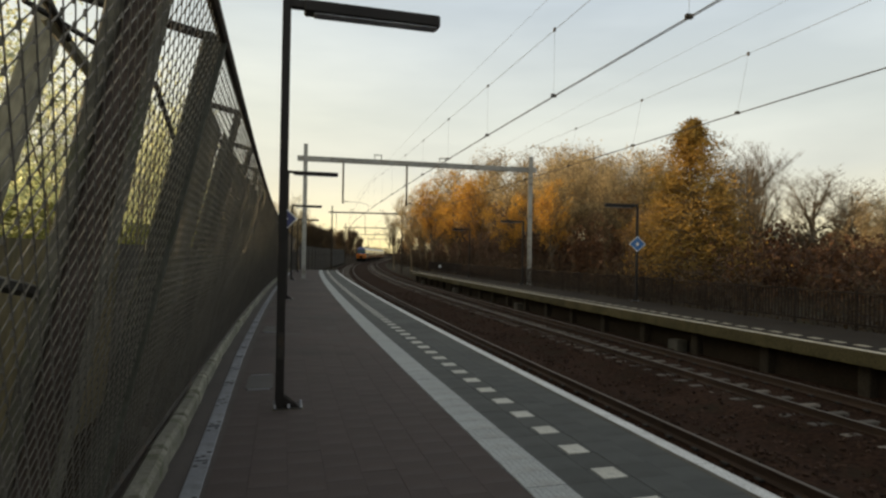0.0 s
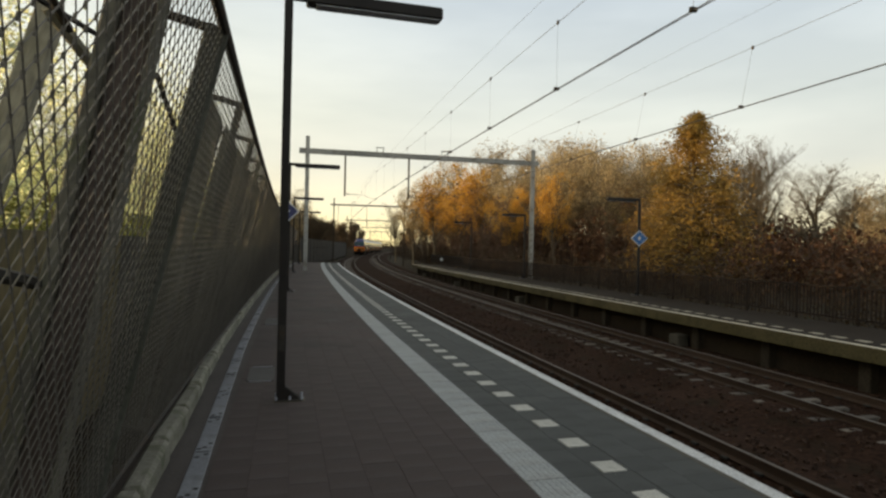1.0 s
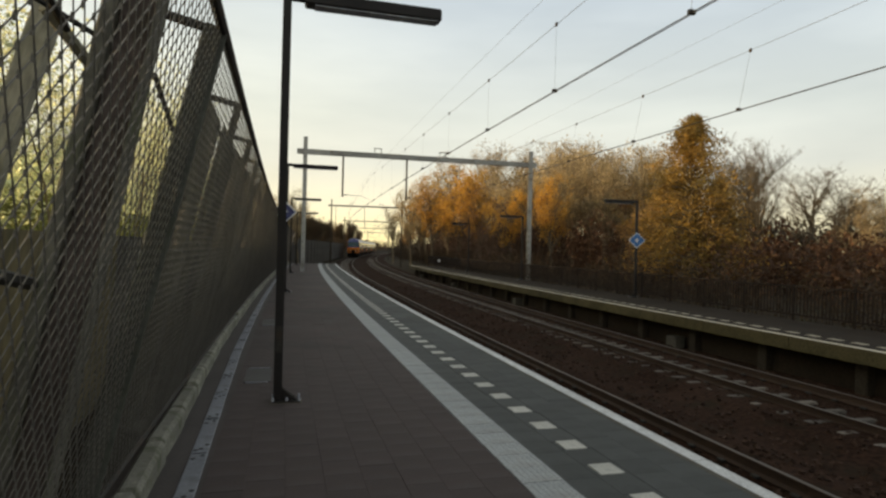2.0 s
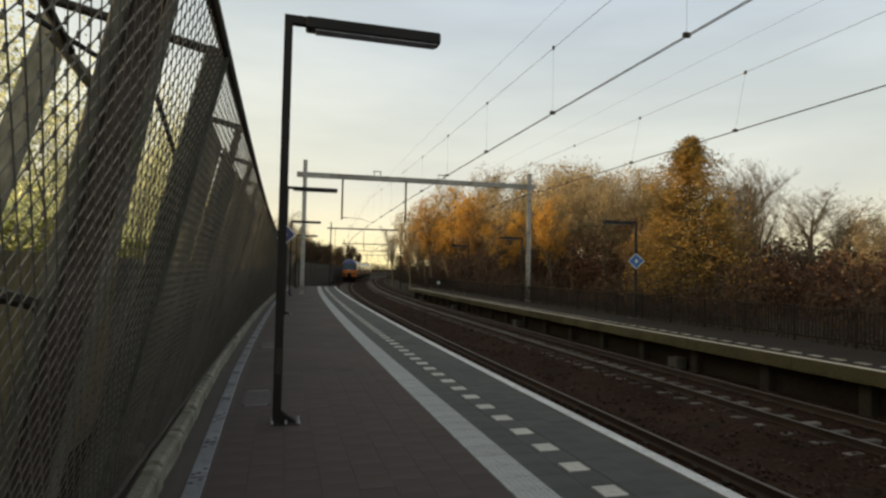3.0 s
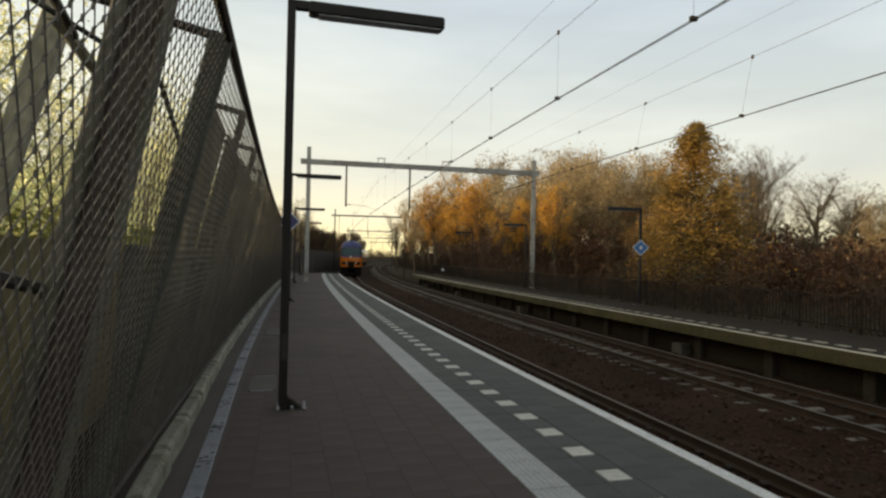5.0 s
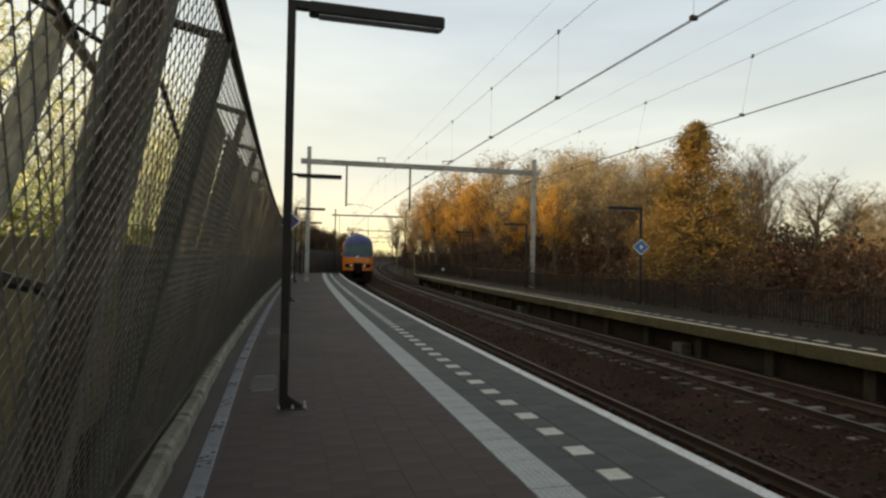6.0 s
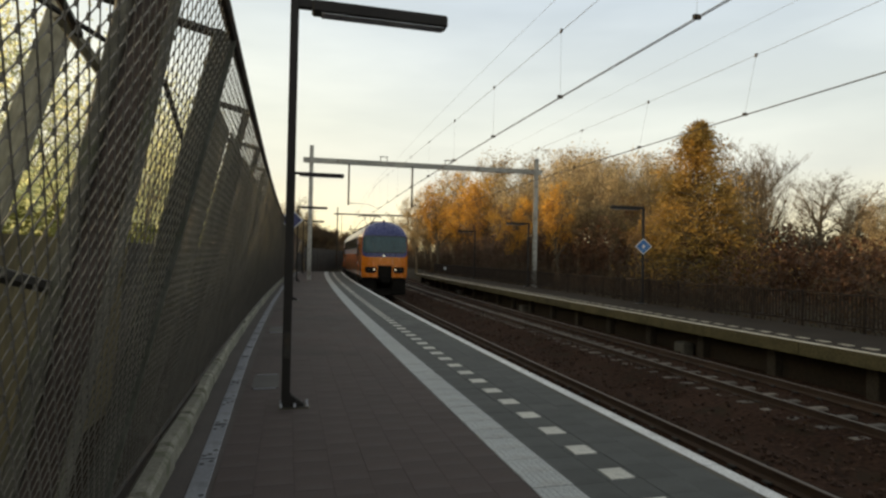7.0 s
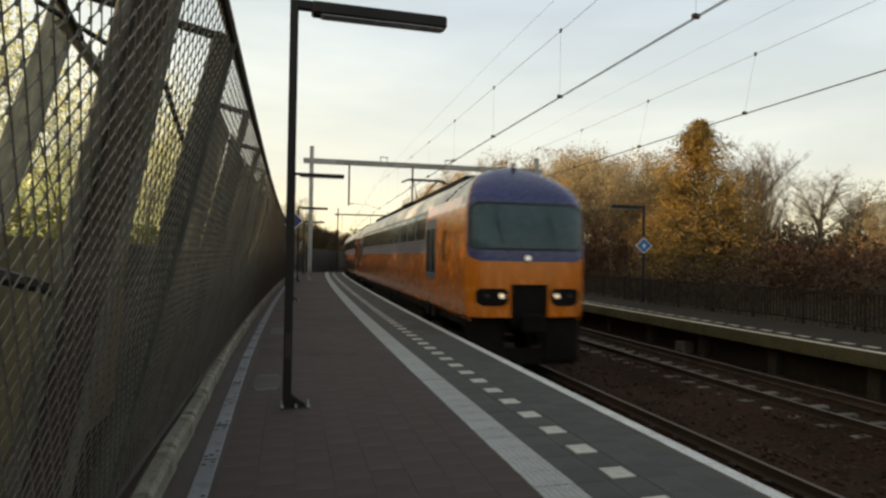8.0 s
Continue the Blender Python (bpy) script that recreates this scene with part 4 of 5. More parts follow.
def barrier():
    """Concrete noise barrier that goes on beyond the end of the platform."""
    w = empty("noise_barrier", Matrix.Identity(4), "greenish grey concrete noise barrier beyond the platform end", "barrier", kind="structure")

    def o_at(s):
        return float(np.interp(s, [53, 62, 80, 112, 150], [-4.3, -3.3, -2.2, -0.7, -0.7]))
    s = 53.0
    while s < 150:
        e = s + 4.0
        a, b = at(s + 0.1, o_at(s + 0.1)), at(e - 0.1, o_at(e - 0.1))
        d = (b - a)
        m = Matrix.Translation((a + b) / 2) @ Matrix.Rotation(math.atan2(-d.x, d.y), 4, "Z")
        for k in range(3):
            bm = bmesh.new()
            box(bm, -0.06, 0.06, -d.length / 2, d.length / 2, -0.75 + 1.1 * k, 0.33 + 1.1 * k, 0.02)
            part("panel", bm, "barrier", w, m=m)
        bm = bmesh.new()
        h_beam(bm, 0.2, 0.2, 0.02, -1.2, 2.7)
        part("post", bm, "barrier", w, m=Matrix.Translation(at(s, o_at(s))) @ Matrix.Rotation(heading(s), 4, "Z"))
        s = e


barrier()


def service_covers():
    for s, o, lw, ll in ((4.0, -2.86, 0.17, 0.42), (9.5, -2.86, 0.17, 0.42)):
        c = empty("service_cover", spot(s, o, 0.004), "grey concrete service cover with two pale lifting bars", "cover")
        bm = bmesh.new()
        box(bm, -lw, lw, -ll, ll, -0.03, 0.004, 0.003)
        part("slab", bm, "cover_slab", c)
        for y in (ll + 0.03, -ll - 0.03):
            bm = bmesh.new()
            box(bm, -lw * 0.8, lw * 0.8, y - 0.012, y + 0.012, -0.01, 0.006)
            part("lifting_bar", bm, "zinc", c, "pale metal bar")


service_covers()


def marker_post():
    """A small round white marker on a thin post near the end of the far platform."""
    mk = empty("marker", spot(54.5, 11.25, PLATFORM_2_Z), "small round white marker on a thin dark post", "marker")
    bm = bmesh.new()
    tube(bm, [(0, 0, 0), (0, 0, 0.72)], 0.03, 8)
    part("post", bm, "steel_dark", mk)
    bm = bmesh.new()
    tube(bm, [(0, -0.05, 0.68), (0, -0.03, 0.68)], [0.13, 0.14], 18)
    part("disc", bm, "sign_white", mk, "round white disc")


marker_post()

# ---------------------------------------------------------------- overhead line
PORTALS = [(36.9, -2.0, 14.35), (89.5, -0.1, 10.95), (143.0, 0.1, 11.0), (196.0, 0.1, 11.0), (249, 0.1, 11.0), (-16.0, -2.0, 14.2)]
BEAM_Z = 8.2
WIRE_Z, CARRY_Z = RAIL_Z + 5.80, RAIL_Z + 7.72


def portal(s, o0, o1, near=True):
    steel, k = ("steel_grey", 1.0) if near else ("steel_brown", 0.62)
    pt = empty("catenary_portal", spot(s, 0, 0), "galvanised steel portal carrying the overhead wires across both tracks" if near else "slender dark brown portal carrying the overhead wires", "catenary portal", "catenary portals")
    for o in (o0, o1):
        bm = bmesh.new()
        h_beam(bm, 0.28 * k, 0.28 * k, 0.02, -1.4, BEAM_Z + 1.0, o)
        part("post", bm, steel, pt)
    bm = bmesh.new()
    for z in ((BEAM_Z - 0.17, BEAM_Z + 0.13) if near else (BEAM_Z - 0.10, BEAM_Z + 0.06)):
        for y in (-0.15, 0.11):
            box(bm, o0 - 0.55, o1 + 0.45, y, y + 0.04, z, z + 0.04)
    n = 26
    for i in range(n):
        a, b = o0 - 0.5 + (o1 - o0 + 0.9) * i / n, o0 - 0.5 + (o1 - o0 + 0.9) * (i + 1) / n
        za, zb = (BEAM_Z - 0.15 * k, BEAM_Z + 0.15 * k) if i % 2 else (BEAM_Z + 0.15 * k, BEAM_Z - 0.15 * k)
        for y in (-0.14, 0.14):
            tube(bm, [(a, y, za), (b, y, zb)], 0.022, 4)
    box(bm, o0 - 0.55, o1 + 0.45, -0.11, 0.11, BEAM_Z - 0.12 * k * k, BEAM_Z + 0.12 * k * k)
    part("beam", bm, steel, pt)
    for tr in (TRACK_1, TRACK_2):
        d = -2.0 if tr == TRACK_1 else -2.2
        bm = bmesh.new()
        tube(bm, [(tr + d, 0, BEAM_Z - 0.15), (tr + d, 0, WIRE_Z + 0.25)], 0.065 * k, 8)
        dt = part("drop_tube", bm, "steel_brown", pt)
        bm = bmesh.new()
        tube(bm, [(tr + d, 0, WIRE_Z + 0.40), (tr + d * 0.35, 0, WIRE_Z + 0.36), (tr + 0.15, 0, WIRE_Z + 0.03)], [0.016, 0.013, 0.008], 6)
        part("steady_arm", bm, "steel_dark", dt)
        bm = bmesh.new()
        tube(bm, [(tr + d + 0.12, 0, WIRE_Z + 0.40), (tr + d + 0.34, 0, WIRE_Z + 0.39)], 0.035, 8)
        part("insulator", bm, "insulator", dt)
        br = tr + 0.4
        bm = bmesh.new()
        for x in (-0.22, 0.22):
            tube(bm, [(br + x, 0, BEAM_Z + 0.15), (br + x, 0, BEAM_Z + 0.52)], 0.025, 5)
        tube(bm, [(br - 0.3, 0, BEAM_Z + 0.50), (br + 0.3, 0, BEAM_Z + 0.50)], 0.03, 5)
        part("bracket", bm, "steel_dark", pt)
    return pt


def overhead():
    for p in PORTALS:
        portal(*p, near=p[0] < 40)
    stops = sorted(p[0] for p in PORTALS)
    for tr in (TRACK_1, TRACK_2):
        ow = empty("overhead_wire", Matrix.Identity(4), "double contact wire hanging on droppers from a carrier cable", "overhead wire", "overhead wires")
        stagger = 0.0 if tr == TRACK_1 else -0.27
        for dx in (stagger - 0.018, stagger + 0.018):
            bm = bmesh.new()
            ss = np.arange(stops[0], stops[-1] + 0.1, 1.5)
            tube(bm, [at(s, tr + dx, WIRE_Z) for s in ss], 0.0075, 5)
            part("contact_wire", bm, "copper", ow)

        def carry(s):
            for a, b in zip(stops, stops[1:]):
                if a <= s <= b:
                    t = (s - a) / (b - a)
                    return CARRY_Z - 0.58 * 4 * t * (1 - t)
            return CARRY_Z
        for lift, r in ((0.0, 0.005), (0.75, 0.003)):
            bm = bmesh.new()
            tube(bm, [at(s, tr + 0.02, carry(s) if lift == 0 else CARRY_Z + 0.2) for s in np.arange(stops[0], stops[-1] + 0.1, 1.5)], r, 4)
            part("carrier_cable", bm, "copper", ow)
        s = stops[0] + 2.0
        while s < 140:
            bm = bmesh.new()
            tube(bm, [at(s, tr + stagger, WIRE_Z), at(s, tr, carry(s))], 0.0025, 4)
            d = part("dropper", bm, "copper", ow)
            bm = bmesh.new()
            box(bm, -0.055, 0.055, -0.03, 0.03, -0.015, 0.05, 0.01)
            part("clamp", bm, "steel_dark", d, m=spot(s, tr + stagger, WIRE_Z))
            bm = bmesh.new()
            box(bm, -0.02, 0.02, -0.03, 0.03, -0.05, 0.03, 0.008)
            part("clamp", bm, "steel_dark", d, m=spot(s, tr, carry(s)))
            s += 4.1


overhead()


# ---------------------------------------------------------------- trees and undergrowth
def grow(seed, height, spread=0.55, trunk=0.16, levels=4, fork=(3, 4), lean=0.0, start=0.25, rise=0.35, wiggle=0.18, sub=2, limbs=(0.42, 0.6)):
    """A branching skeleton: returns tapered segments (a, b, ra, rb) and the twig ends."""
    rng = random.Random(seed)
    segs, tips = [], []

    def limb(p, d, length, r, level):
        n = 5 if level == 0 else 4 if level < 2 else 3 if level < 4 else 2
        for i in range(n):
            d = (d + Vector((rng.uniform(-1, 1), rng.uniform(-1, 1), rng.uniform(-0.4, 0.8))) * wiggle).normalized()
            q = p + d * (length / n)
            r2 = r * (0.86 if level else 0.88)
            segs.append((p, q, r, r2))
            if level < levels and (level > 0 or i > 0):
                for _ in range(rng.randint(*fork) if level == 0 else rng.randint(1, sub)):
                    ang = rng.uniform(0, 6.283)
                    side = Vector((math.cos(ang), math.sin(ang), 0))
                    dd = (d * rng.uniform(0.25, 0.7) + side * spread + Vector((0, 0, rise))).normalized()
                    limb(p.lerp(q, rng.uniform(0.2, 1.0)), dd, length * rng.uniform(0.42, 0.66), r2 * rng.uniform(*limbs), level + 1)
            p, r = q, r2
        tips.append((p, d))
        if level >= levels - 1:
            tips.append((p.lerp(p - d * length * 0.5, rng.random()), d))
    base = Vector((0, 0, -0.3))
    d = Vector((lean, lean * 0.3, 1)).normalized()
    q = base + d * (height * start)
    segs.append((base, q, trunk * 1.25, trunk))
    limb(q, d, height * (1 - start) * 0.86, trunk, 0)
    return segs, tips


def grow_cone(seed, height):
    """A cone-shaped tree: one leader with a twin top, and boughs that rise, reach out and droop."""
    rng = random.Random(seed)
    segs, tips = [], []
    lead = [Vector((0.03 * height * math.sin(3.1 * t) * t, 0.02 * height * math.sin(2.0 * t), height * t)) for t in (0, 0.15, 0.3, 0.45, 0.6, 0.75, 0.88, 1.0)]
    for i, (a, b) in enumerate(zip(lead, lead[1:])):
        segs.append((a, b, 0.16 * (1 - i / 7.5), 0.16 * (1 - (i + 1) / 7.5)))
    twin = lead[5] + Vector((0.05 * height, 0.04 * height, 0.17 * height))
    segs.append((lead[5], twin, 0.04, 0.012))

    def bough(p, turn, reach):
        d = Vector((math.cos(turn), math.sin(turn), 0))
        q = p
        for k in range(5):
            t = (k + 1) / 5
            r = p + d * reach * t + Vector((rng.uniform(-1, 1), rng.uniform(-1, 1), 0)) * 0.05 * reach + Vector((0, 0, reach * (0.50 * t - 0.42 * t * t)))
            segs.append((q, r, 0.035 * (1 - 0.8 * (t - 0.2)), 0.035 * (1 - 0.8 * t)))
            for _ in range(2 if k else 1):
                e = r + Vector((rng.uniform(-1, 1), rng.uniform(-1, 1), rng.uniform(-0.7, 0.6))) * reach * 0.20
                segs.append((r, e, 0.010, 0.005))
                tips.append((e, d))
            tips.append((r, d))
            q = r
    for i in range(300):
        t = 0.06 + 0.94 * (i / 299) ** 1.1
        z = t * (len(lead) - 1)
        k = min(int(z), len(lead) - 2)
        turn = 2.4 * i + rng.uniform(-0.4, 0.4)
        lobe = 0.92 + 0.42 * noise.noise(Vector((math.cos(turn) * 1.3, math.sin(turn) * 1.3, t * 4.5)))
        bough(lead[k].lerp(lead[k + 1], z - k), turn, height * (min(0.44 * (1 - t) ** 0.74, 0.31) + 0.006) * lobe * rng.uniform(0.72, 1.12))
    for i in range(12):
        t = i / 11
        bough(lead[5].lerp(twin, t), 2.4 * i, height * (0.05 * (1 - t) + 0.008))
    return segs, tips


def skeleton_mesh(name, segs, material, thinnest=0.0048):
    verts, faces = [], []
    for a, b, ra, rb in segs:
        d = (b - a)
        if d.length < 1e-4:
            continue
        d.normalize()
        u = d.cross(Vector((0, 0, 1)) if abs(d.z) < 0.9 else Vector((1, 0, 0))).normalized()
        v = d.cross(u)
        if ra < 0.022:          # the finest twigs, thinner than a finger
            base, w = len(verts), (u * math.cos(len(verts)) + v * math.sin(len(verts))) * max(rb * 0.9, thinnest)
            verts += [tuple(a - w), tuple(a + w), tuple(b + w * 0.7), tuple(b - w * 0.7)]
            faces.append((base, base + 1, base + 2, base + 3))
            continue
        k = 6 if ra > 0.05 else 3
        base = len(verts)
        for p, r in ((a, max(ra, thinnest)), (b, max(rb, thinnest))):
            verts += [tuple(p + (u * math.cos(6.2832 * i / k) + v * math.sin(6.2832 * i / k)) * r) for i in range(k)]
        faces += [(base + i, base + (i + 1) % k, base + k + (i + 1) % k, base + k + i) for i in range(k)]
    me = bpy.data.meshes.new(name)
    me.from_pydata(verts, [], faces)
    me.materials.append(M[material])
    return me


def leaf_mesh(name, tips, per, size, scatter, seed, material, keep=1.0, clump=0.0):
    """Leaves about the twig ends; clump > 0 gathers them into bunches and leaves other boughs bare."""
    rng = np.random.RandomState(seed)
    if clump:
        tips = [t for t in tips if noise.noise(t[0] * 0.75 + Vector((seed, 0, 0))) > clump - 0.5]
    P = np.array([tuple(t[0]) for t in tips])
    if keep < 1:
        P = P[rng.rand(len(P)) < keep]
    P = np.repeat(P, per, 0)
    P = P + rng.randn(*P.shape) * (scatter, scatter, scatter * 0.8)
    n = len(P)
    u = rng.randn(n, 3)
    u /= np.linalg.norm(u, axis=1, keepdims=True)
    v = np.cross(u, rng.randn(n, 3))
    v /= np.linalg.norm(v, axis=1, keepdims=True)
    s = size * (0.6 + 0.8 * rng.rand(n, 1))
    q = np.stack([P - u * s, P - v * s * 0.55, P + u * s, P + v * s * 0.55], 1).reshape(-1, 3)
    return quads(name, q, n, material)


def kind_of_tree(seed, height, bark, leaves, per, size, scatter, keep, label, crown=0.36, clump=0.0, thinnest=0.0048, cone=False, **kw):
    segs, tips = grow_cone(seed, height) if cone else grow(seed, height, **kw)
    k = height / max(q[1].z for q in segs)
    segs = [(a * k, b * k, ra, rb) for a, b, ra, rb in segs]
    tips = [(p * k, d) for p, d in tips]

    def domed(p):
        """Keeps the boughs within an uneven, rounded crown."""
        if p.z < height * 0.2:
            return p
        c = Vector((0, 0, height * 0.56))
        q = p - c
        d = math.sqrt((q.x ** 2 + q.y ** 2) / (height * crown) ** 2 + (q.z / (height * 0.44)) ** 2)
        most = 0.93 + 0.30 * noise.noise(p * 0.55 + Vector((seed, 0, 0)))
        return p if d < most else c + q * ((most + 0.30 * (d - most)) / d)

    if not cone:
        segs = [(domed(a), domed(b), ra, rb) for a, b, ra, rb in segs]
        tips = [(domed(p), d) for p, d in tips]
    t = empty("tree", Matrix.Identity(4), label, "tree", "trees beside the railway")
    ob = new("trunk", skeleton_mesh("trunk", segs, bark, thinnest))
    ob.parent = t
    if per:
        ob = new("crown", leaf_mesh("crown", tips, per, size, scatter, seed + 1, leaves, keep, clump))
        ob.parent = t
    return t


def trees():
    H = 10.0
    kinds = {
        "gold": kind_of_tree(11, H, "bark", "leaf_gold", 5, 0.070, 0.17, 0.9, "tall conical tree in dense golden brown autumn leaf", cone=True),
        "orange": kind_of_tree(23, H, "bark", "leaf_orange", 3, 0.085, 0.26, 0.9, "broad tree in bright orange autumn leaf", crown=0.38, clump=0.54, spread=0.70, fork=(4, 5), start=0.10, levels=4, rise=0.22, wiggle=0.22),
        "rust": kind_of_tree(37, H, "bark_pale", "leaf_rust", 2, 0.085, 0.24, 0.85, "thinning tree with rust-brown autumn leaves", crown=0.40, clump=0.52, spread=0.62, fork=(4, 5), start=0.10, levels=4, rise=0.28, wiggle=0.2),
        "straw": kind_of_tree(43, H, "bark_straw", "leaf_straw", 1, 0.085, 0.20, 0.9, "nearly bare tree with pale straw-brown leaves", crown=0.37, clump=0.56, thinnest=0.0065, spread=0.60, fork=(4, 5), start=0.14, levels=4, rise=0.34, trunk=0.14, wiggle=0.18, limbs=(0.48, 0.66)),
        "half": kind_of_tree(41, H, "bark_straw", "leaf_straw", 1, 0.070, 0.22, 0.25, "half-bare tree with a few golden leaves", crown=0.36, spread=0.58, fork=(3, 4), start=0.12, levels=5, rise=0.36, trunk=0.13, sub=2, wiggle=0.18),
        "bare": kind_of_tree(53, H, "bark", "leaf_gold", 0, 0.1, 0.3, 0.0, "bare winter tree with upswept limbs", crown=0.46, thinnest=0.006, spread=0.66, fork=(3, 4), start=0.20, levels=5, rise=0.40, trunk=0.14, sub=2, wiggle=0.17, limbs=(0.53, 0.70)),
        "bare2": kind_of_tree(67, H, "bark", "leaf_gold", 0, 0.1, 0.3, 0.0, "bare spreading tree with crooked dark limbs", crown=0.52, thinnest=0.006, spread=0.90, fork=(3, 4), start=0.20, levels=5, rise=0.24, wiggle=0.27, trunk=0.17, sub=2, limbs=(0.53, 0.70)),
        "dark": kind_of_tree(29, H, "bark", "leaf_umber", 3, 0.12, 0.30, 0.95, "dull brown round-crowned tree in the distance", crown=0.42, spread=0.66, fork=(4, 5), start=0.08, levels=4, rise=0.25, wiggle=0.2),
        "green": kind_of_tree(71, H, "bark_straw", "leaf_green", 4, 0.075, 0.50, 0.55, "small tree in pale yellow-green leaf on the bank", spread=0.6, fork=(3, 4), start=0.15, levels=3, trunk=0.05),
    }
    used = set()
    rng = random.Random(8)

    def plant(kind, x, y, z, h, wide=1.0):
        t = kinds[kind]
        m = pose(x, y, z, 0, 0, rng.uniform(0, 360))
        if kind not in used:
            used.add(kind)
            t.scale = (h / H * wide, h / H * wide, h / H)
            t.matrix_basis = m @ Matrix.Diagonal((*t.scale, 1))
            return
        c = copy_thing(t, m)
        c.scale = (h / H * wide, h / H * wide, h / H)

    # bearing from the eye in degrees to the right, distance, height, breadth
    wood = [("straw", -4.8, 98, 10.1, 0.7), ("straw", -3.1, 88, 12.2, 0.8), ("orange", -1.0, 80, 13.6, 0.85), ("orange", 1.4, 76, 14.3, 0.95),
            ("orange", 3.7, 71, 12.7, 0.85), ("half", 0.6, 104, 20.2, 0.9), ("half", 6.3, 108, 23.9, 1), ("half", 4.3, 112, 23.1, 0.9),
            ("straw", 5.7, 66, 12.2, 0.9), ("orange", 6.7, 60, 9.2, 0.8), ("straw", 8.2, 77, 14.5, 0.9), ("straw", 10.1, 62, 13.6, 0.85),
            ("orange", 10.6, 57, 10.4, 0.7), ("straw", 12.5, 66, 15.5, 0.9), ("half", 14.0, 70, 15.7, 0.9), ("straw", 15.4, 60, 13.0, 0.8),
            ("half", 16.9, 64, 14.0, 0.9), ("straw", 18.6, 62, 14.1, 0.9), ("orange", 19.5, 68, 12.8, 0.7), ("half", 20.6, 66, 14.5, 0.9),
            ("straw", 11.4, 90, 16.7, 1.1), ("straw", 16.3, 88, 15.7, 1.1), ("gold", 23.2, 42, 11.3, 1.15),
            ("gold", 21.2, 44, 7.9, 1.2), ("gold", 25.1, 44, 7.4, 1), ("rust", 19.1, 46, 6.9, 1), ("bare", 28.3, 58, 14.1, 1),
            ("bare", 26.4, 64, 14.4, 0.9), ("bare2", 33.9, 60, 10.1, 1), ("half", 35.7, 58, 8.5, 1), ("straw", 36.9, 62, 8.3, 1), ("rust", 36.5, 46, 4.0, 1.2), ("bare2", 29.3, 74, 10.0, 1.2),
            ("straw", 39.6, 58, 7.6, 1.1), ("bare2", 42.0, 54, 8.2, 1.1), ("half", 37.8, 70, 9.5, 1.1),
            ("straw", -1.6, 96, 13.8, 1), ("rust", 0.6, 88, 12.9, 1), ("rust", 3.1, 84, 12.8, 1), ("straw", 6.1, 84, 15.6, 1.1),
            ("rust", 7.4, 70, 11.3, 1), ("straw", 9.3, 80, 16.0, 1.1), ("rust", 11.4, 72, 12.1, 0.9), ("straw", 13.8, 78, 16.1, 1.1),
            ("rust", 15.6, 72, 12.6, 0.9), ("straw", 17.9, 76, 15.7, 1.1), ("rust", 17.9, 60, 10.2, 0.8), ("half", 11.4, 84, 18.5, 1.1),
            ("half", 15.6, 84, 17.9, 1.1), ("half", 19.6, 82, 17.2, 1.1), ("half", 8.8, 88, 18.4, 1.1), ("half", 22.0, 76, 15.5, 1.1),
            ("straw", 20.8, 72, 13.3, 1),
            ("dark", -9.0, 225, 12.2, 0.6), ("dark", -10.0, 200, 10.4, 0.7), ("dark", -11.1, 170, 9.9, 0.7), ("dark", -12.3, 130, 8.6, 0.7), ("dark", -8.2, 250, 10.1, 0.5),
            ("straw", -13.8, 64, 9.0, 0.6), ("straw", -14.7, 60, 8.0, 0.6), ("dark", -13.1, 100, 7.7, 0.6), ("bare2", 31.7, 50, 10.4, 0.95),
            ("bare", 26.9, 76, 15.6, 0.9), ("bare", 35.3, 72, 10.1, 0.9), ("straw", 14.3, 92, 20.4, 1), ("half", 12.2, 96, 21.7, 1)]
    for kind, bearing, dist, h, wide in wood:
        b = radians(bearing)
        plant(kind, math.sin(b) * dist, math.cos(b) * dist, -0.5, h, wide)
    # trees beyond the end of the near platform
    for kind, s, o, h in (("half", 70, -11, 11.0), ("half", 84, -12, 9.0), ("half", 96, -10, 11.0), ("half", 108, -9, 9.5), ("half", 120, -10, 10.5), ("half", 132, -8.5, 10.5), ("half", 142, -10, 12.0),
                          ("half", 150, -8, 10.0), ("half", 165, -8.5, 9.0), ("half", 60, -13, 12.0), ("half", 185, -9, 10), ("half", 210, -10, 11), ("half", 240, -11, 12),
                          ("rust", 150, 16, 9.0), ("half", 175, 17, 9.5), ("rust", 200, 16, 9.0), ("rust", 235, 16, 9.0), ("half", 275, 15, 10.0), ("rust", 300, 14, 9.0), ("rust", 330, 12, 9.0), ("rust", 120, 17, 12.0), ("orange", 108, 19, 15.0)):
        p = at(s, o)
        plant(kind, p.x, p.y, 0.2 if o < 0 else -0.6, h)
    # on the bank behind the fence
    row = [(s, -7.6 - 0.5 * (k % 3), 6.6 + 0.7 * ((k * 7) % 4) / 3, "green") for k, s in enumerate((-3.5, -1, 1.5, 4, 6.2, 8.4, 10.5, 12.8, 15, 17.5, 20, 22.4, 25, 27.6, 30.5, 34))]
    for s, o, h, kind in row + [(14, -14, 5.4, "green"), (27, -14.5, 6.8, "green"), (39, -14.5, 6.4, "green"), (44, -14, 6.6, "rust"), (48, -13.5, 6.8, "green"), (53, -14, 7.4, "rust"), (58, -13, 7.6, "rust"), (63, -14, 8.0, "rust"), (68, -13, 7.8, "rust"), (75, -14, 8.2, "rust")]:
        p = at(s, o)
        plant(kind, p.x, p.y, 0.9 if o > -10 else 1.6, h)


trees()


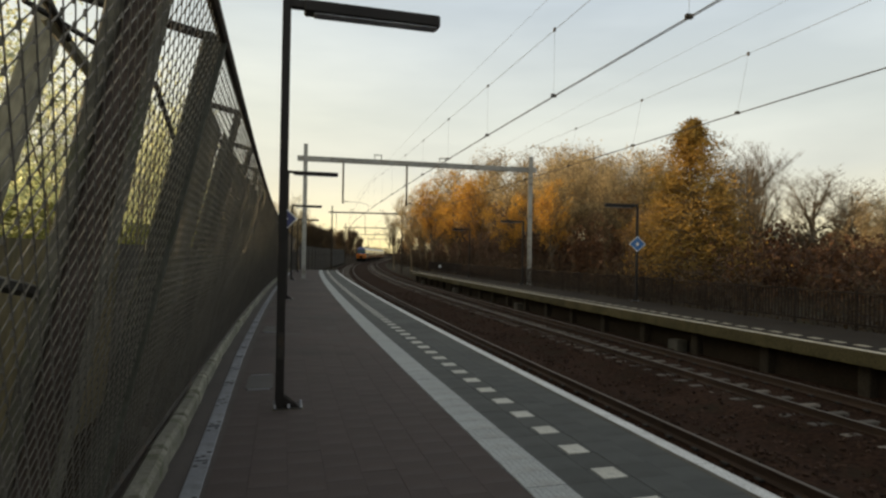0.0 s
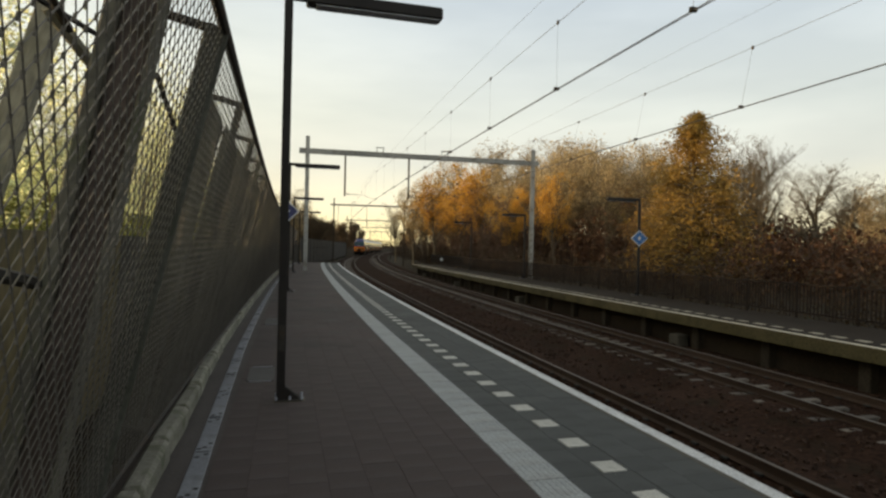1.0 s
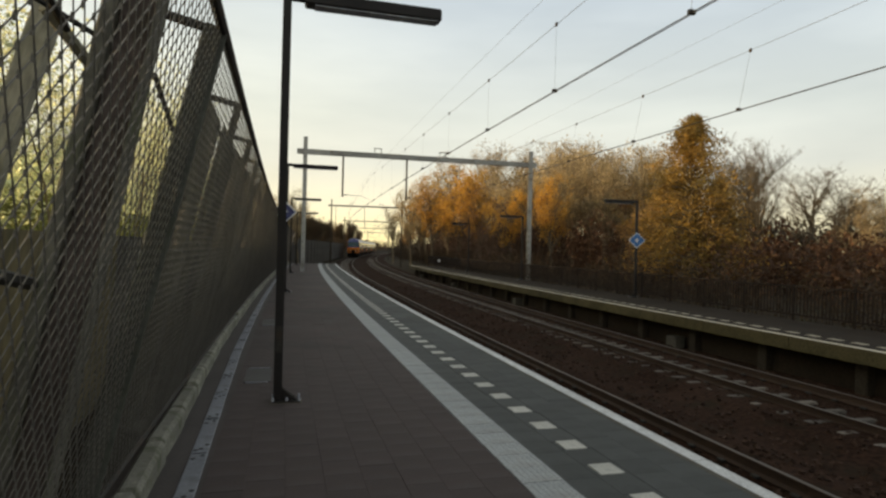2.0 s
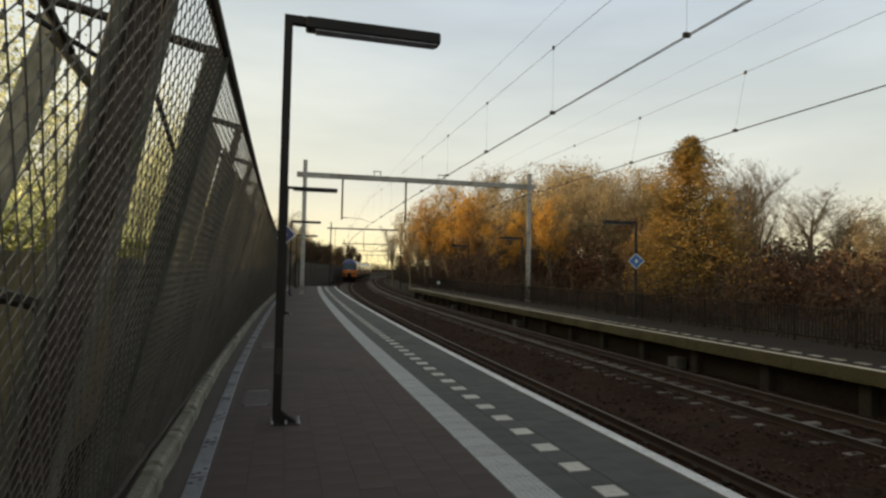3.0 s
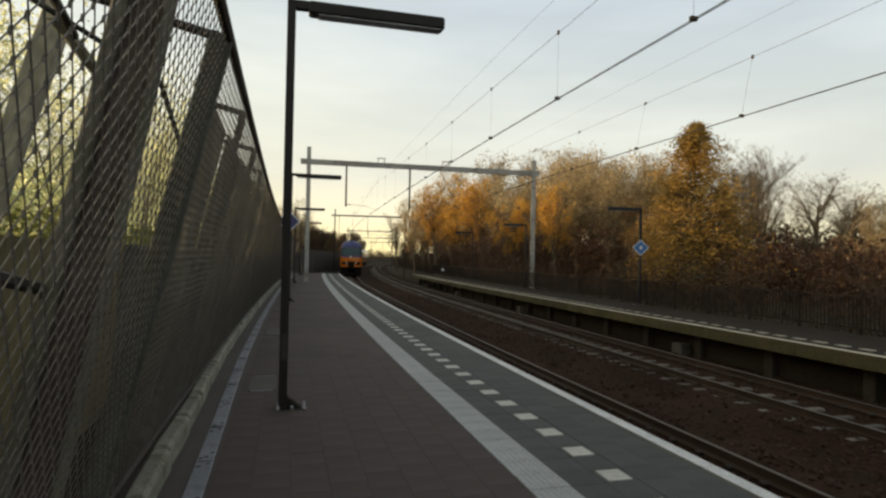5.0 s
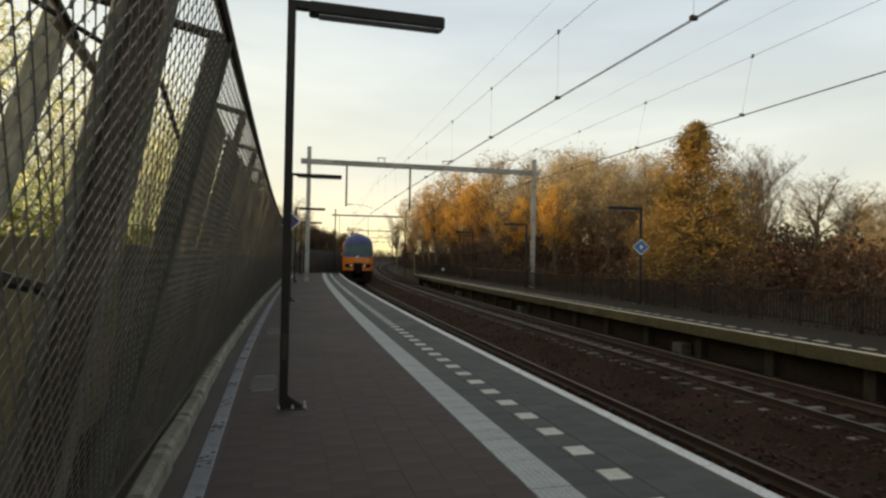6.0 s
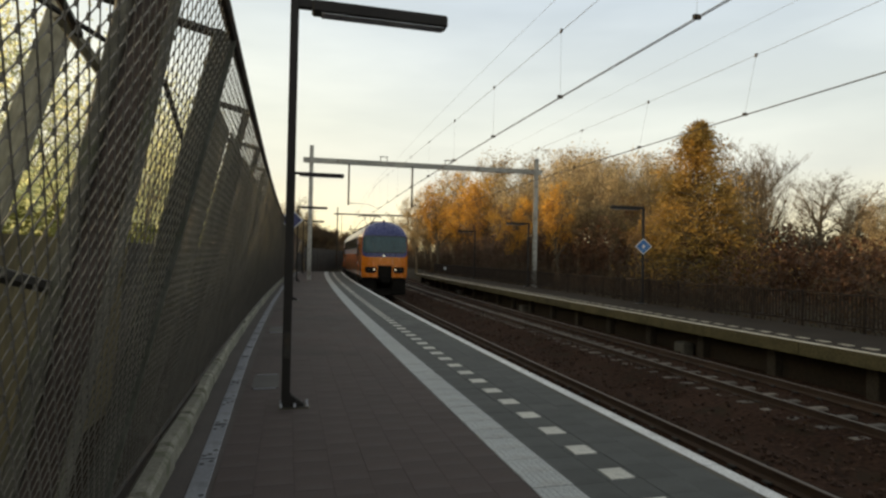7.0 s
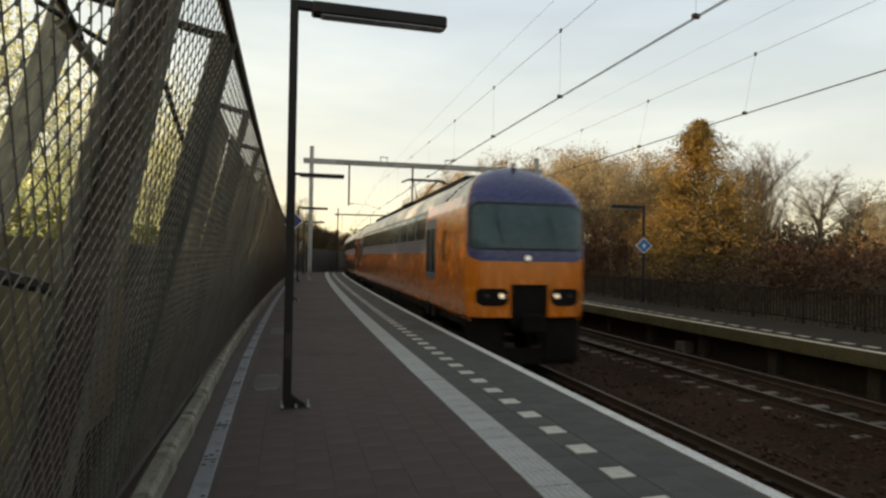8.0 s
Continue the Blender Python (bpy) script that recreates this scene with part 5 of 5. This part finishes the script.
def thicket(name, label, spots, material, n, size, height, seed, stems=True):
    """Undergrowth as one mass of small leaves and thin stems along a strip."""
    rng = np.random.RandomState(seed)
    k = rng.randint(0, len(spots), n)
    C = np.array(spots)[k]
    r = rng.rand(n)
    P = np.empty((n, 3))
    ang = rng.rand(n) * 6.283
    rad = C[:, 3] * np.sqrt(rng.rand(n)) * np.sqrt(np.clip(1 - (r * 0.95) ** 2, 0.05, 1))
    P[:, 0] = C[:, 0] + np.cos(ang) * rad
    P[:, 1] = C[:, 1] + np.sin(ang) * rad
    P[:, 2] = C[:, 2] + r * C[:, 4] * height
    u = rng.randn(n, 3)
    u /= np.linalg.norm(u, axis=1, keepdims=True)
    v = np.cross(u, rng.randn(n, 3))
    v /= np.linalg.norm(v, axis=1, keepdims=True)
    s = size * (0.6 + 0.8 * rng.rand(n, 1))
    q = np.stack([P - u * s, P - v * s * 0.6, P + u * s, P + v * s * 0.6], 1).reshape(-1, 3)
    ob = tagged(new(name, quads(name, q, n, material)), label, "undergrowth", kind="stuff")
    if stems:
        segs = []
        for x, y, z, rr, hh in spots:
            for _ in range(4):
                a = Vector((x + rng.uniform(-1, 1) * rr, y + rng.uniform(-1, 1) * rr, z))
                b = a + Vector((rng.uniform(-0.4, 0.4), rng.uniform(-0.4, 0.4), hh * height * rng.uniform(0.7, 1.25)))
                mid = a.lerp(b, 0.5) + Vector((rng.uniform(-0.15, 0.15), rng.uniform(-0.15, 0.15), 0))
                segs += [(a, mid, 0.022, 0.014), (mid, b, 0.014, 0.008)]
        st = new("stems", skeleton_mesh("stems", segs, "bark_dark"))
        st.parent = ob
    return ob


def undergrowth():
    rng = random.Random(31)

    def strip(s0, s1, step, o0, o1, z, r, h):
        out = []
        s = s0
        while s < s1:
            o = rng.uniform(o0, o1)
            p = at(s, o)
            out.append((p.x, p.y, z, r * rng.uniform(0.7, 1.3), h * rng.uniform(0.6, 1.3)))
            s += step * rng.uniform(0.6, 1.4)
        return out
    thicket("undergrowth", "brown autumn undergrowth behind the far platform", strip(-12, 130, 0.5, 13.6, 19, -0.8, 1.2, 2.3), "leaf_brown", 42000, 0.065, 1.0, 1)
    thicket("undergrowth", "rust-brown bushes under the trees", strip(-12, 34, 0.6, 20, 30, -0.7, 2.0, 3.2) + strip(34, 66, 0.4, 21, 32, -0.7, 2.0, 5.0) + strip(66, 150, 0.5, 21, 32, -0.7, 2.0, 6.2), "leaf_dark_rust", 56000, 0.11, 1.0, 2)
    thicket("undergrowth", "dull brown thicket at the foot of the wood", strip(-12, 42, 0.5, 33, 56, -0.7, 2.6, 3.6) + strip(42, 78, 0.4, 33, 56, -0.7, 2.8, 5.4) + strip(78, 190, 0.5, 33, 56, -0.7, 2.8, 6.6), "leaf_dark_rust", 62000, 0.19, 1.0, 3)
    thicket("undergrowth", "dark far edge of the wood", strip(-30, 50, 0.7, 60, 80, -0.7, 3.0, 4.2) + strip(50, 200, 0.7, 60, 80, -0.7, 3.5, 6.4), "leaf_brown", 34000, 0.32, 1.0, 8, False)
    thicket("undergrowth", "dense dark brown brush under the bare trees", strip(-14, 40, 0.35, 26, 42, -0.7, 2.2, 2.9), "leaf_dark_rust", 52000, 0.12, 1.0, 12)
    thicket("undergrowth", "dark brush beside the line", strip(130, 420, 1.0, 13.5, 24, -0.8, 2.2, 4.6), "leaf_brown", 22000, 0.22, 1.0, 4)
    thicket("undergrowth", "purple-brown brush inside the bend", strip(52, 104, 0.4, 16.5, 23, -0.8, 1.9, 6.6), "leaf_mauve", 46000, 0.11, 1.0, 9)
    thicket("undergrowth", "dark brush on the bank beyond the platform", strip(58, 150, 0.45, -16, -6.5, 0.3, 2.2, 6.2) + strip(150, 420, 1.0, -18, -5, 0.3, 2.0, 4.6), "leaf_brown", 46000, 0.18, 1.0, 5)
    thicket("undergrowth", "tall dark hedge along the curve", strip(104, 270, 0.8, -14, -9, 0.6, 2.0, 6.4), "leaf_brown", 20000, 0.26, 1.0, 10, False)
    thicket("undergrowth", "olive bushes on the bank behind the fence", strip(-9, 60, 0.55, -11.5, -7.5, 0.9, 1.3, 1.7), "leaf_olive", 26000, 0.08, 1.0, 6, False)
    thicket("undergrowth", "yellow-green hedge on top of the bank", strip(-9, 26, 0.4, -15, -12, 1.9, 1.5, 3.2) + strip(26, 40, 0.4, -15, -12, 1.9, 1.5, 4.0) + strip(40, 110, 0.6, -15, -12, 1.9, 1.5, 4.0), "leaf_green", 60000, 0.12, 1.0, 7, False)


undergrowth()


# ---------------------------------------------------------------- the train
CAR_W = [(1.30, 1.18), (1.37, 1.30), (1.40, 1.55), (1.40, 3.35), (1.38, 3.70), (1.31, 3.98), (1.17, 4.25), (0.93, 4.50), (0.55, 4.68), (0.0, 4.76)]


def half_width(z):
    zs, ws = [p[1] for p in CAR_W], [p[0] for p in CAR_W]
    return float(np.interp(z, zs, ws))


TOP = 4.76


def rake(z):
    """How far the nose lies back at height z."""
    if z < 2.5:
        return 0.0
    if z < 3.75:
        return 0.10 * ((z - 2.5) / 1.25) ** 1.5
    return 0.10 + 1.25 * ((z - 3.75) / 1.01) ** 1.8


def nose(u, z):
    return Vector((half_width(z) * u, -0.07 * u * u - 0.20 * abs(u) ** 7 - rake(z), z))


def nose_patch(u0, u1, z0, z1, nu=14, nz=8, proud=0.0, thick=0.02, round_top=0.0, round_bottom=0.0):
    """A piece of the nose's skin with thickness. The corners can be rounded."""
    bm = bmesh.new()
    outer, inner = [], []
    for j in range(nz + 1):
        z = z0 + (z1 - z0) * j / nz
        cut = 0.0
        if round_bottom and z < z0 + round_bottom:
            t = 1 - (z - z0) / round_bottom
            cut = round_bottom * (1 - math.sqrt(max(0, 1 - t * t)))
        if round_top and z > z1 - round_top:
            t = 1 - (z1 - z) / round_top
            cut = round_top * (1 - math.sqrt(max(0, 1 - t * t)))
        cu = cut / 1.4
        ro, ri = [], []
        for i in range(nu + 1):
            u = u0 + cu + (u1 - u0 - 2 * cu) * i / nu
            p = nose(u, z)
            ro.append(bm.verts.new(p + Vector((0, proud, 0))))
            ri.append(bm.verts.new(p + Vector((0, proud - thick, 0))))
        outer.append(ro)
        inner.append(ri)
    for j in range(nz):
        for i in range(nu):
            bm.faces.new((outer[j][i], outer[j][i + 1], outer[j + 1][i + 1], outer[j + 1][i]))
            bm.faces.new((inner[j][i], inner[j + 1][i], inner[j + 1][i + 1], inner[j][i + 1]))
        bm.faces.new((outer[j][0], outer[j + 1][0], inner[j + 1][0], inner[j][0]))
        bm.faces.new((outer[j][nu], inner[j][nu], inner[j + 1][nu], outer[j + 1][nu]))
    for i in range(nu):
        bm.faces.new((outer[0][i], inner[0][i], inner[0][i + 1], outer[0][i + 1]))
        bm.faces.new((outer[nz][i], outer[nz][i + 1], inner[nz][i + 1], inner[nz][i]))
    return bm


def skin(z0, z1, y_front, y_back, cab, roof=False, out=0.0, side=None):
    """Body shell between two heights as a sheet of 30 mm along the car. side: -1 or 1 for one side only."""
    bm = bmesh.new()
    zs = [z0] + [p[1] for p in CAR_W if z0 < p[1] < z1] + [z1]
    pts = [(half_width(z) + out, z) for z in zs]
    paths = []
    if roof:
        paths.append(pts + [(-x, z) for x, z in reversed(pts[:-1])])
    else:
        if side in (None, 1):
            paths.append(pts)
        if side in (None, -1):
            paths.append([(-x, z) for x, z in pts])
    ys = [y_front, y_front - 0.5, y_back] if cab else [y_front, y_back]
    for path in paths:
        rings = []
        for k, y in enumerate(ys):
            row = []
            for x, z in path:
                yy = (nose(1.0, z).y if cab and k == 0 else y)
                if cab and k == 1:
                    yy = min(y, nose(1.0, z).y - 0.15)
                row.append((x, yy, z))
            rings.append(row)
        a = [[bm.verts.new(p) for p in row] for row in rings]
        b = [[bm.verts.new((p[0] - math.copysign(0.03, p[0]) if abs(p[0]) > 0.2 else p[0], p[1], p[2] - (0.03 if roof else 0))) for p in row] for row in rings]
        n, k = len(rings), len(path)
        for i in range(n - 1):
            for j in range(k - 1):
                bm.faces.new((a[i][j], a[i][j + 1], a[i + 1][j + 1], a[i + 1][j]))
                bm.faces.new((b[i][j], b[i + 1][j], b[i + 1][j + 1], b[i][j + 1]))
        for j in range(k - 1):
            bm.faces.new((a[0][j], b[0][j], b[0][j + 1], a[0][j + 1]))
            bm.faces.new((a[-1][j], a[-1][j + 1], b[-1][j + 1], b[-1][j]))
        for i in range(n - 1):
            bm.faces.new((a[i][0], a[i + 1][0], b[i + 1][0], b[i][0]))
            bm.faces.new((a[i][-1], b[i][-1], b[i + 1][-1], a[i + 1][-1]))
    return bm


def side_panel(bm, sd, y0, y1, z0, z1, proud, thick=0.02, r=0.06):
    """A panel on the body's side that follows its curve, with clipped corners."""
    zs = sorted({z0, z1, z0 + r, z1 - r, (z0 + z1) / 2} | {p[1] for p in CAR_W if z0 < p[1] < z1})
    outer, inner = [], []
    for z in zs:
        c = r if z in (z0, z1) else 0.0
        w = half_width(z)
        outer.append([bm.verts.new((sd * (w + proud), y, z)) for y in (y0 + c, y1 - c)])
        inner.append([bm.verts.new((sd * (w + proud - thick), y, z)) for y in (y0 + c, y1 - c)])
    for j in range(len(zs) - 1):
        bm.faces.new((outer[j][0], outer[j][1], outer[j + 1][1], outer[j + 1][0]))
        bm.faces.new((outer[j][0], outer[j + 1][0], inner[j + 1][0], inner[j][0]))
        bm.faces.new((outer[j][1], inner[j][1], inner[j + 1][1], outer[j + 1][1]))
    bm.faces.new((outer[0][0], inner[0][0], inner[0][1], outer[0][1]))
    bm.faces.new((outer[-1][0], outer[-1][1], inner[-1][1], inner[-1][0]))
    return bm


def bogie(car, y):
    bm = bmesh.new()
    for sd in (-1, 1):
        box(bm, sd * 1.0 - 0.09, sd * 1.0 + 0.09, y - 1.7, y + 1.7, 0.42, 0.66, 0.03)
        for dy in (-1.25, 1.25):
            box(bm, sd * 1.02 - 0.14, sd * 1.02 + 0.14, y + dy - 0.2, y + dy + 0.2, 0.30, 0.62, 0.04)
        tube(bm, [(sd * 1.02, y, 0.5), (sd * 1.02, y, 0.95)], 0.14, 8)
    box(bm, -1.0, 1.0, y - 0.25, y + 0.25, 0.5, 0.85, 0.03)
    bg = part("bogie", bm, "train_black", car)
    for dy in (-1.25, 1.25):
        bm = bmesh.new()
        for sd in (-1, 1):
            tube(bm, [(sd * 0.69, y + dy, 0.47), (sd * 0.82, y + dy, 0.47)], [0.50, 0.47], 24)
        tube(bm, [(-0.8, y + dy, 0.47), (0.8, y + dy, 0.47)], 0.09, 8)
        part("wheelset", bm, "train_black", bg)


def car_shell(car, length, cab):
    y0, y1 = 0.0, -length
    part("side_wall", skin(1.18, 3.74, y0, y1, cab, side=-1), "train_orange", car)
    part("side_wall", skin(1.18, 3.74, y0, y1, cab, side=1), "train_orange", car)
    part("roof", skin(3.74, TOP, y0, y1, cab, roof=True), "train_roof", car, "dusty light grey roof", smooth=False)
    bm = bmesh.new()
    box(bm, -1.28, 1.28, y1 + 0.1, y0 - 0.55, 1.02, 1.20)
    box(bm, -1.10, 1.10, y1 + 5.4, y0 - 6.4, 0.35, 1.05, 0.04)
    part("underframe", bm, "train_black", car)
    bm = bmesh.new()
    box(bm, -1.34, 1.34, y1 - 0.01, y1 + 0.05, 1.2, 3.72)
    box(bm, -1.1, 1.1, y1 - 0.01, y1 + 0.05, 3.72, 4.25)
    box(bm, -0.7, 0.7, y1 - 0.32, y1, 1.3, 3.6, 0.05)
    part("end_wall", bm, "train_black", car)
    for sd in (-1, 1):
        for y in (y0 - 3.5, y0 - 4.3, y1 + 2.2, y1 + 1.4):
            bm = bmesh.new()
            box(bm, sd * 1.36 - 0.05, sd * 1.36 + 0.05, y - 0.22, y + 0.22, 0.95, 1.30, 0.015)
            part("step", bm, "train_black", car)
    if not cab:
        bm = bmesh.new()
        box(bm, -1.34, 1.34, y0 - 0.05, y0 + 0.01, 1.2, 3.72)
        box(bm, -1.1, 1.1, y0 - 0.05, y0 + 0.01, 3.72, 4.25)
        box(bm, -0.7, 0.7, y0, y0 + 0.32, 1.3, 3.6, 0.05)
        part("end_wall", bm, "train_black", car)


def car_sides(car, length, cab):
    first = 4.6 if cab else 2.4
    for sd in (-1, 1):
        bm = bmesh.new()
        side_panel(bm, sd, -length + 1.7, -first, 2.68, 2.98, 0.006)
        part("stripe", bm, "train_stripe", car, "grey-blue stripe")
        bm = bmesh.new()
        side_panel(bm, sd, -length + 1.7, -first, 3.00, 3.90, 0.006)
        band = part("window_band", bm, "train_stripe", car, "grey-blue window band")
        y = -first - 0.15
        while y - 1.5 > -length + 1.8:
            bm = bmesh.new()
            side_panel(bm, sd, y - 1.40, y, 3.08, 3.82, 0.014, 0.012, 0.1)
            part("window", bm, "train_glass", band, "dark tinted window")
            y -= 1.58
        if not cab:
            y = -5.0
            while y - 1.5 > -length + 5.0:
                bm = bmesh.new()
                side_panel(bm, sd, y - 1.35, y, 1.50, 2.15, 0.012, 0.012, 0.1)
                part("window", bm, "train_glass", car, "dark tinted window")
                y -= 1.58
        for dy in ((-3.3, -length + 2.0) if cab else (-1.7, -length + 2.4)):
            bm = bmesh.new()
            side_panel(bm, sd, dy - 1.30, dy + 0.08, 1.22, 3.66, 0.010, 0.02, 0.05)
            dr = part("door", bm, "train_orange", car)
            bm = bmesh.new()
            side_panel(bm, sd, dy - 1.24, dy + 0.02, 1.98, 3.60, 0.016, 0.01, 0.06)
            part("door_panel", bm, "train_stripe", dr, "grey-blue upper door panel")
            for k in (0, 1):
                bm = bmesh.new()
                side_panel(bm, sd, dy - 1.16 + 0.62 * k, dy - 0.68 + 0.62 * k, 2.15, 3.35, 0.021, 0.01, 0.08)
                part("door_window", bm, "train_glass", dr, "dark tinted window")
            bm = bmesh.new()
            tube(bm, [(sd * 1.42, dy + 1.2, 2.45), (sd * 1.47, dy + 1.2, 2.5), (sd * 1.47, dy + 1.2, 3.2), (sd * 1.42, dy + 1.2, 3.25)], 0.022, 6)
            part("grab_rail", bm, "train_black", dr)
        if cab:
            bm = bmesh.new()
            side_panel(bm, sd, -4.5, -0.80, 3.70, 3.98, 0.005, 0.02, 0.02)
            part("shoulder_panel", bm, "train_orange", car)
    bm = bmesh.new()
    box(bm, -0.55, 0.55, -length + 2, -3.5, 4.60, 4.86, 0.05)
    part("roof_duct", bm, "train_black", car, "dark roof duct")
    for sd in (-1, 1):
        bm = bmesh.new()
        side_panel(bm, sd, -length + 0.6, -3.0 if cab else -0.6, 4.46, 4.52, 0.010, 0.02, 0.02)
        part("roof_gutter", bm, "train_black", car, "dark gutter along the roof")
        if cab:
            bm = bmesh.new()
            for k in range(6):
                side_panel(bm, sd, -2.62 + 0.24 * k, -2.34 + 0.24 * k, 4.00 + 0.08 * k, 4.08 + 0.08 * k, 0.008, 0.012, 0.01)
            part("roof_seam", bm, "train_black", car, "dark slanting seam")


def cab_front(car):
    part("front_panel", nose_patch(-1.0, 1.0, 1.99, 2.48, 20, 6), "train_orange", car)
    for sd in (-1, 1):
        u0, u1 = (0.31, 1.0) if sd > 0 else (-1.0, -0.31)
        part("front_panel", nose_patch(u0, u1, 1.27, 1.99, 8, 6), "train_orange", car)
    part("cab_mask", nose_patch(-1.0, 1.0, 2.48, TOP, 24, 24, 0.0, 0.03), "train_orange", car)
    part("blue_mask", nose_patch(-0.985, 0.985, 2.50, TOP - 0.015, 24, 26, 0.014, 0.02, 0.0, 0.22), "train_blue", car, "dark blue painted cab mask")
    part("windscreen_gasket", nose_patch(-0.965, 0.965, 2.74, 3.80, 20, 10, 0.026, 0.02, 0.12, 0.14), "rubber", car)
    scr = part("windscreen", nose_patch(-0.93, 0.93, 2.79, 3.74, 20, 10, 0.034, 0.02, 0.12, 0.12), "screen_glass", car, "wide tinted windscreen")
    for x in (-0.45, 0.42):
        bm = bmesh.new()
        a, b = nose(x, 2.78), nose(x + 0.12, 3.42)
        tube(bm, [a + Vector((0, 0.07, 0)), b + Vector((0, 0.06, 0))], 0.006, 5)
        tube(bm, [b + Vector((-0.02, 0.055, -0.3)), b + Vector((0.03, 0.055, 0.2))], 0.007, 5)
        part("wiper", bm, "rubber", scr)
    # upper lamp
    p = nose(0.05, 2.57)
    bm = bmesh.new()
    tube(bm, [p, p + Vector((0, 0.05, 0))], [0.10, 0.09], 16)
    up = part("upper_lamp", bm, "rubber", car)
    bm = bmesh.new()
    tube(bm, [p + Vector((0, 0.04, 0)), p + Vector((0, 0.058, 0))], [0.075, 0.062], 16)
    part("lens", bm, "headlight_top", up, "lit white lens")
    # dark lamp pods with two lenses
    for sd in (-1, 1):
        bm = nose_patch(*((0.36, 0.86) if sd > 0 else (-0.86, -0.36)), 1.52, 1.90, 8, 6, 0.02, 0.06, 0.08, 0.14)
        pod = part("lamp_pod", bm, "train_black", car, "black lamp pod")
        for u, r, mt in ((0.46, 0.066, "headlight"), (0.69, 0.055, "rubber")):
            p = nose(sd * u, 1.74)
            bm = bmesh.new()
            tube(bm, [p + Vector((0, 0.0, 0)), p + Vector((0, 0.035, 0))], [r, r * 0.85], 14)
            part("lens", bm, mt, pod, "lit headlight" if mt == "headlight" else "unlit lamp")
    # coupling in its recess
    bm = bmesh.new()
    box(bm, -0.44, 0.44, -0.9, -0.09, 1.10, 2.0)
    part("coupler_recess", bm, "train_black", car)
    bm = bmesh.new()
    box(bm, -0.2, 0.2, -0.5, 0.22, 1.0, 1.3, 0.04)
    box(bm, -0.26, 0.26, 0.12, 0.30, 0.95, 1.36, 0.05)
    part("coupler", bm, "train_black", car)
    bm = bmesh.new()
    for sd in (-1, 1):
        box(bm, sd * 0.9 - 0.45, sd * 0.9 + 0.45, -0.45, -0.30, 0.22, 1.25, 0.05)
    box(bm, -1.25, 1.25, -0.42, -0.34, 0.16, 0.55, 0.03)
    part("snow_guard", bm, "train_black", car)
    bm = bmesh.new()
    tube(bm, [(0.0, -1.15, 4.56), (0.0, -1.15, 4.84)], [0.05, 0.04], 8)
    part("horn", bm, "train_black", car)


def pantograph(car, y):
    bm = bmesh.new()
    box(bm, -0.8, 0.8, y - 0.9, y + 0.9, 4.66, 4.74)
    for x in (-0.7, 0.7):
        for dy in (-0.7, 0.7):
            tube(bm, [(x, y + dy, 4.6), (x, y + dy, 4.8)], 0.06, 8)
    pg = part("pantograph", bm, "train_black", car)
    bm = bmesh.new()
    tube(bm, [(-0.35, y + 0.6, 4.76), (-0.18, y - 0.85, 5.22), (-0.5, y + 0.15, 5.74)], 0.03, 6)
    tube(bm, [(0.35, y + 0.6, 4.76), (0.18, y - 0.85, 5.22), (0.5, y + 0.15, 5.74)], 0.03, 6)
    part("arm", bm, "train_black", pg)
    for dy in (-0.12, 0.22):
        bm = bmesh.new()
        tube(bm, [(-0.95, y + dy, 5.66), (-0.7, y + dy, 5.77), (0.7, y + dy, 5.77), (0.95, y + dy, 5.66)], 0.03, 6)
        part("contact_strip", bm, "train_black", pg)


CAR_L = 26.4


def train_car(cab, label):
    car = empty("train_car", Matrix.Identity(4), label, "train car", "train")
    car_shell(car, CAR_L, cab)
    car_sides(car, CAR_L, cab)
    for y in ((-3.6, -13.2, -22.6) if cab else (-3.6, -22.6)):
        bogie(car, y)
    if cab:
        cab_front(car)
        pantograph(car, -12.0)
    return car


CARS = [train_car(True, "orange double-deck motor car with dark blue cab and lit headlights")]
second = train_car(False, "orange double-deck coach with grey-blue window bands")
CARS.append(second)
CARS.append(copy_thing(second, Matrix.Identity(4)))
CARS.append(copy_thing(second, Matrix.Identity(4)))

# where the nose is along the line at a given second
NOSE = [(0.0, 181.0), (1.0, 160.0), (2.5, 127.5), (3.5, 105.5), (4.5, 84.0), (5.25, 67.6), (6.0, 51.8), (6.5, 41.7), (7.0, 31.3), (7.5, 19.8), (8.0, 7.8)]


def car_pose(s):
    """The car's pose with its front at s: its two bogies stand on the track."""
    f, r = at(s + 3.6, TRACK_1, RAIL_Z), at(s + 22.6, TRACK_1, RAIL_Z)
    d = f - r
    d.normalize()
    nose_at = f + d * 3.6
    # the car's own +y points from its middle to its front
    return Matrix.Translation(nose_at) @ Matrix.Rotation(math.atan2(-d.x, d.y), 4, "Z")


def motions():
    ts, ss = [r[0] for r in NOSE], [r[1] for r in NOSE]
    for i, car in enumerate(CARS):
        rows = []
        for k in range(33):
            t = k * 0.25
            rows.append((t, car_pose(float(np.interp(t, ts, ss)) + i * (CAR_L + 0.7))))
        walk(car, rows)


# ---------------------------------------------------------------- paving, piece by piece
paving_row(-3.10, BAND_L, 8, near=200)
paving_row(BAND_R, -0.15, 1, mats=("paving_grey", "paving_grey_far"), near=40, name="grey_tile")
paving_row(0.15, EDGE_1 - 0.20, 2, mats=("paving_grey", "paving_grey_far"), near=60, name="grey_tile")
guide_band()

motions()
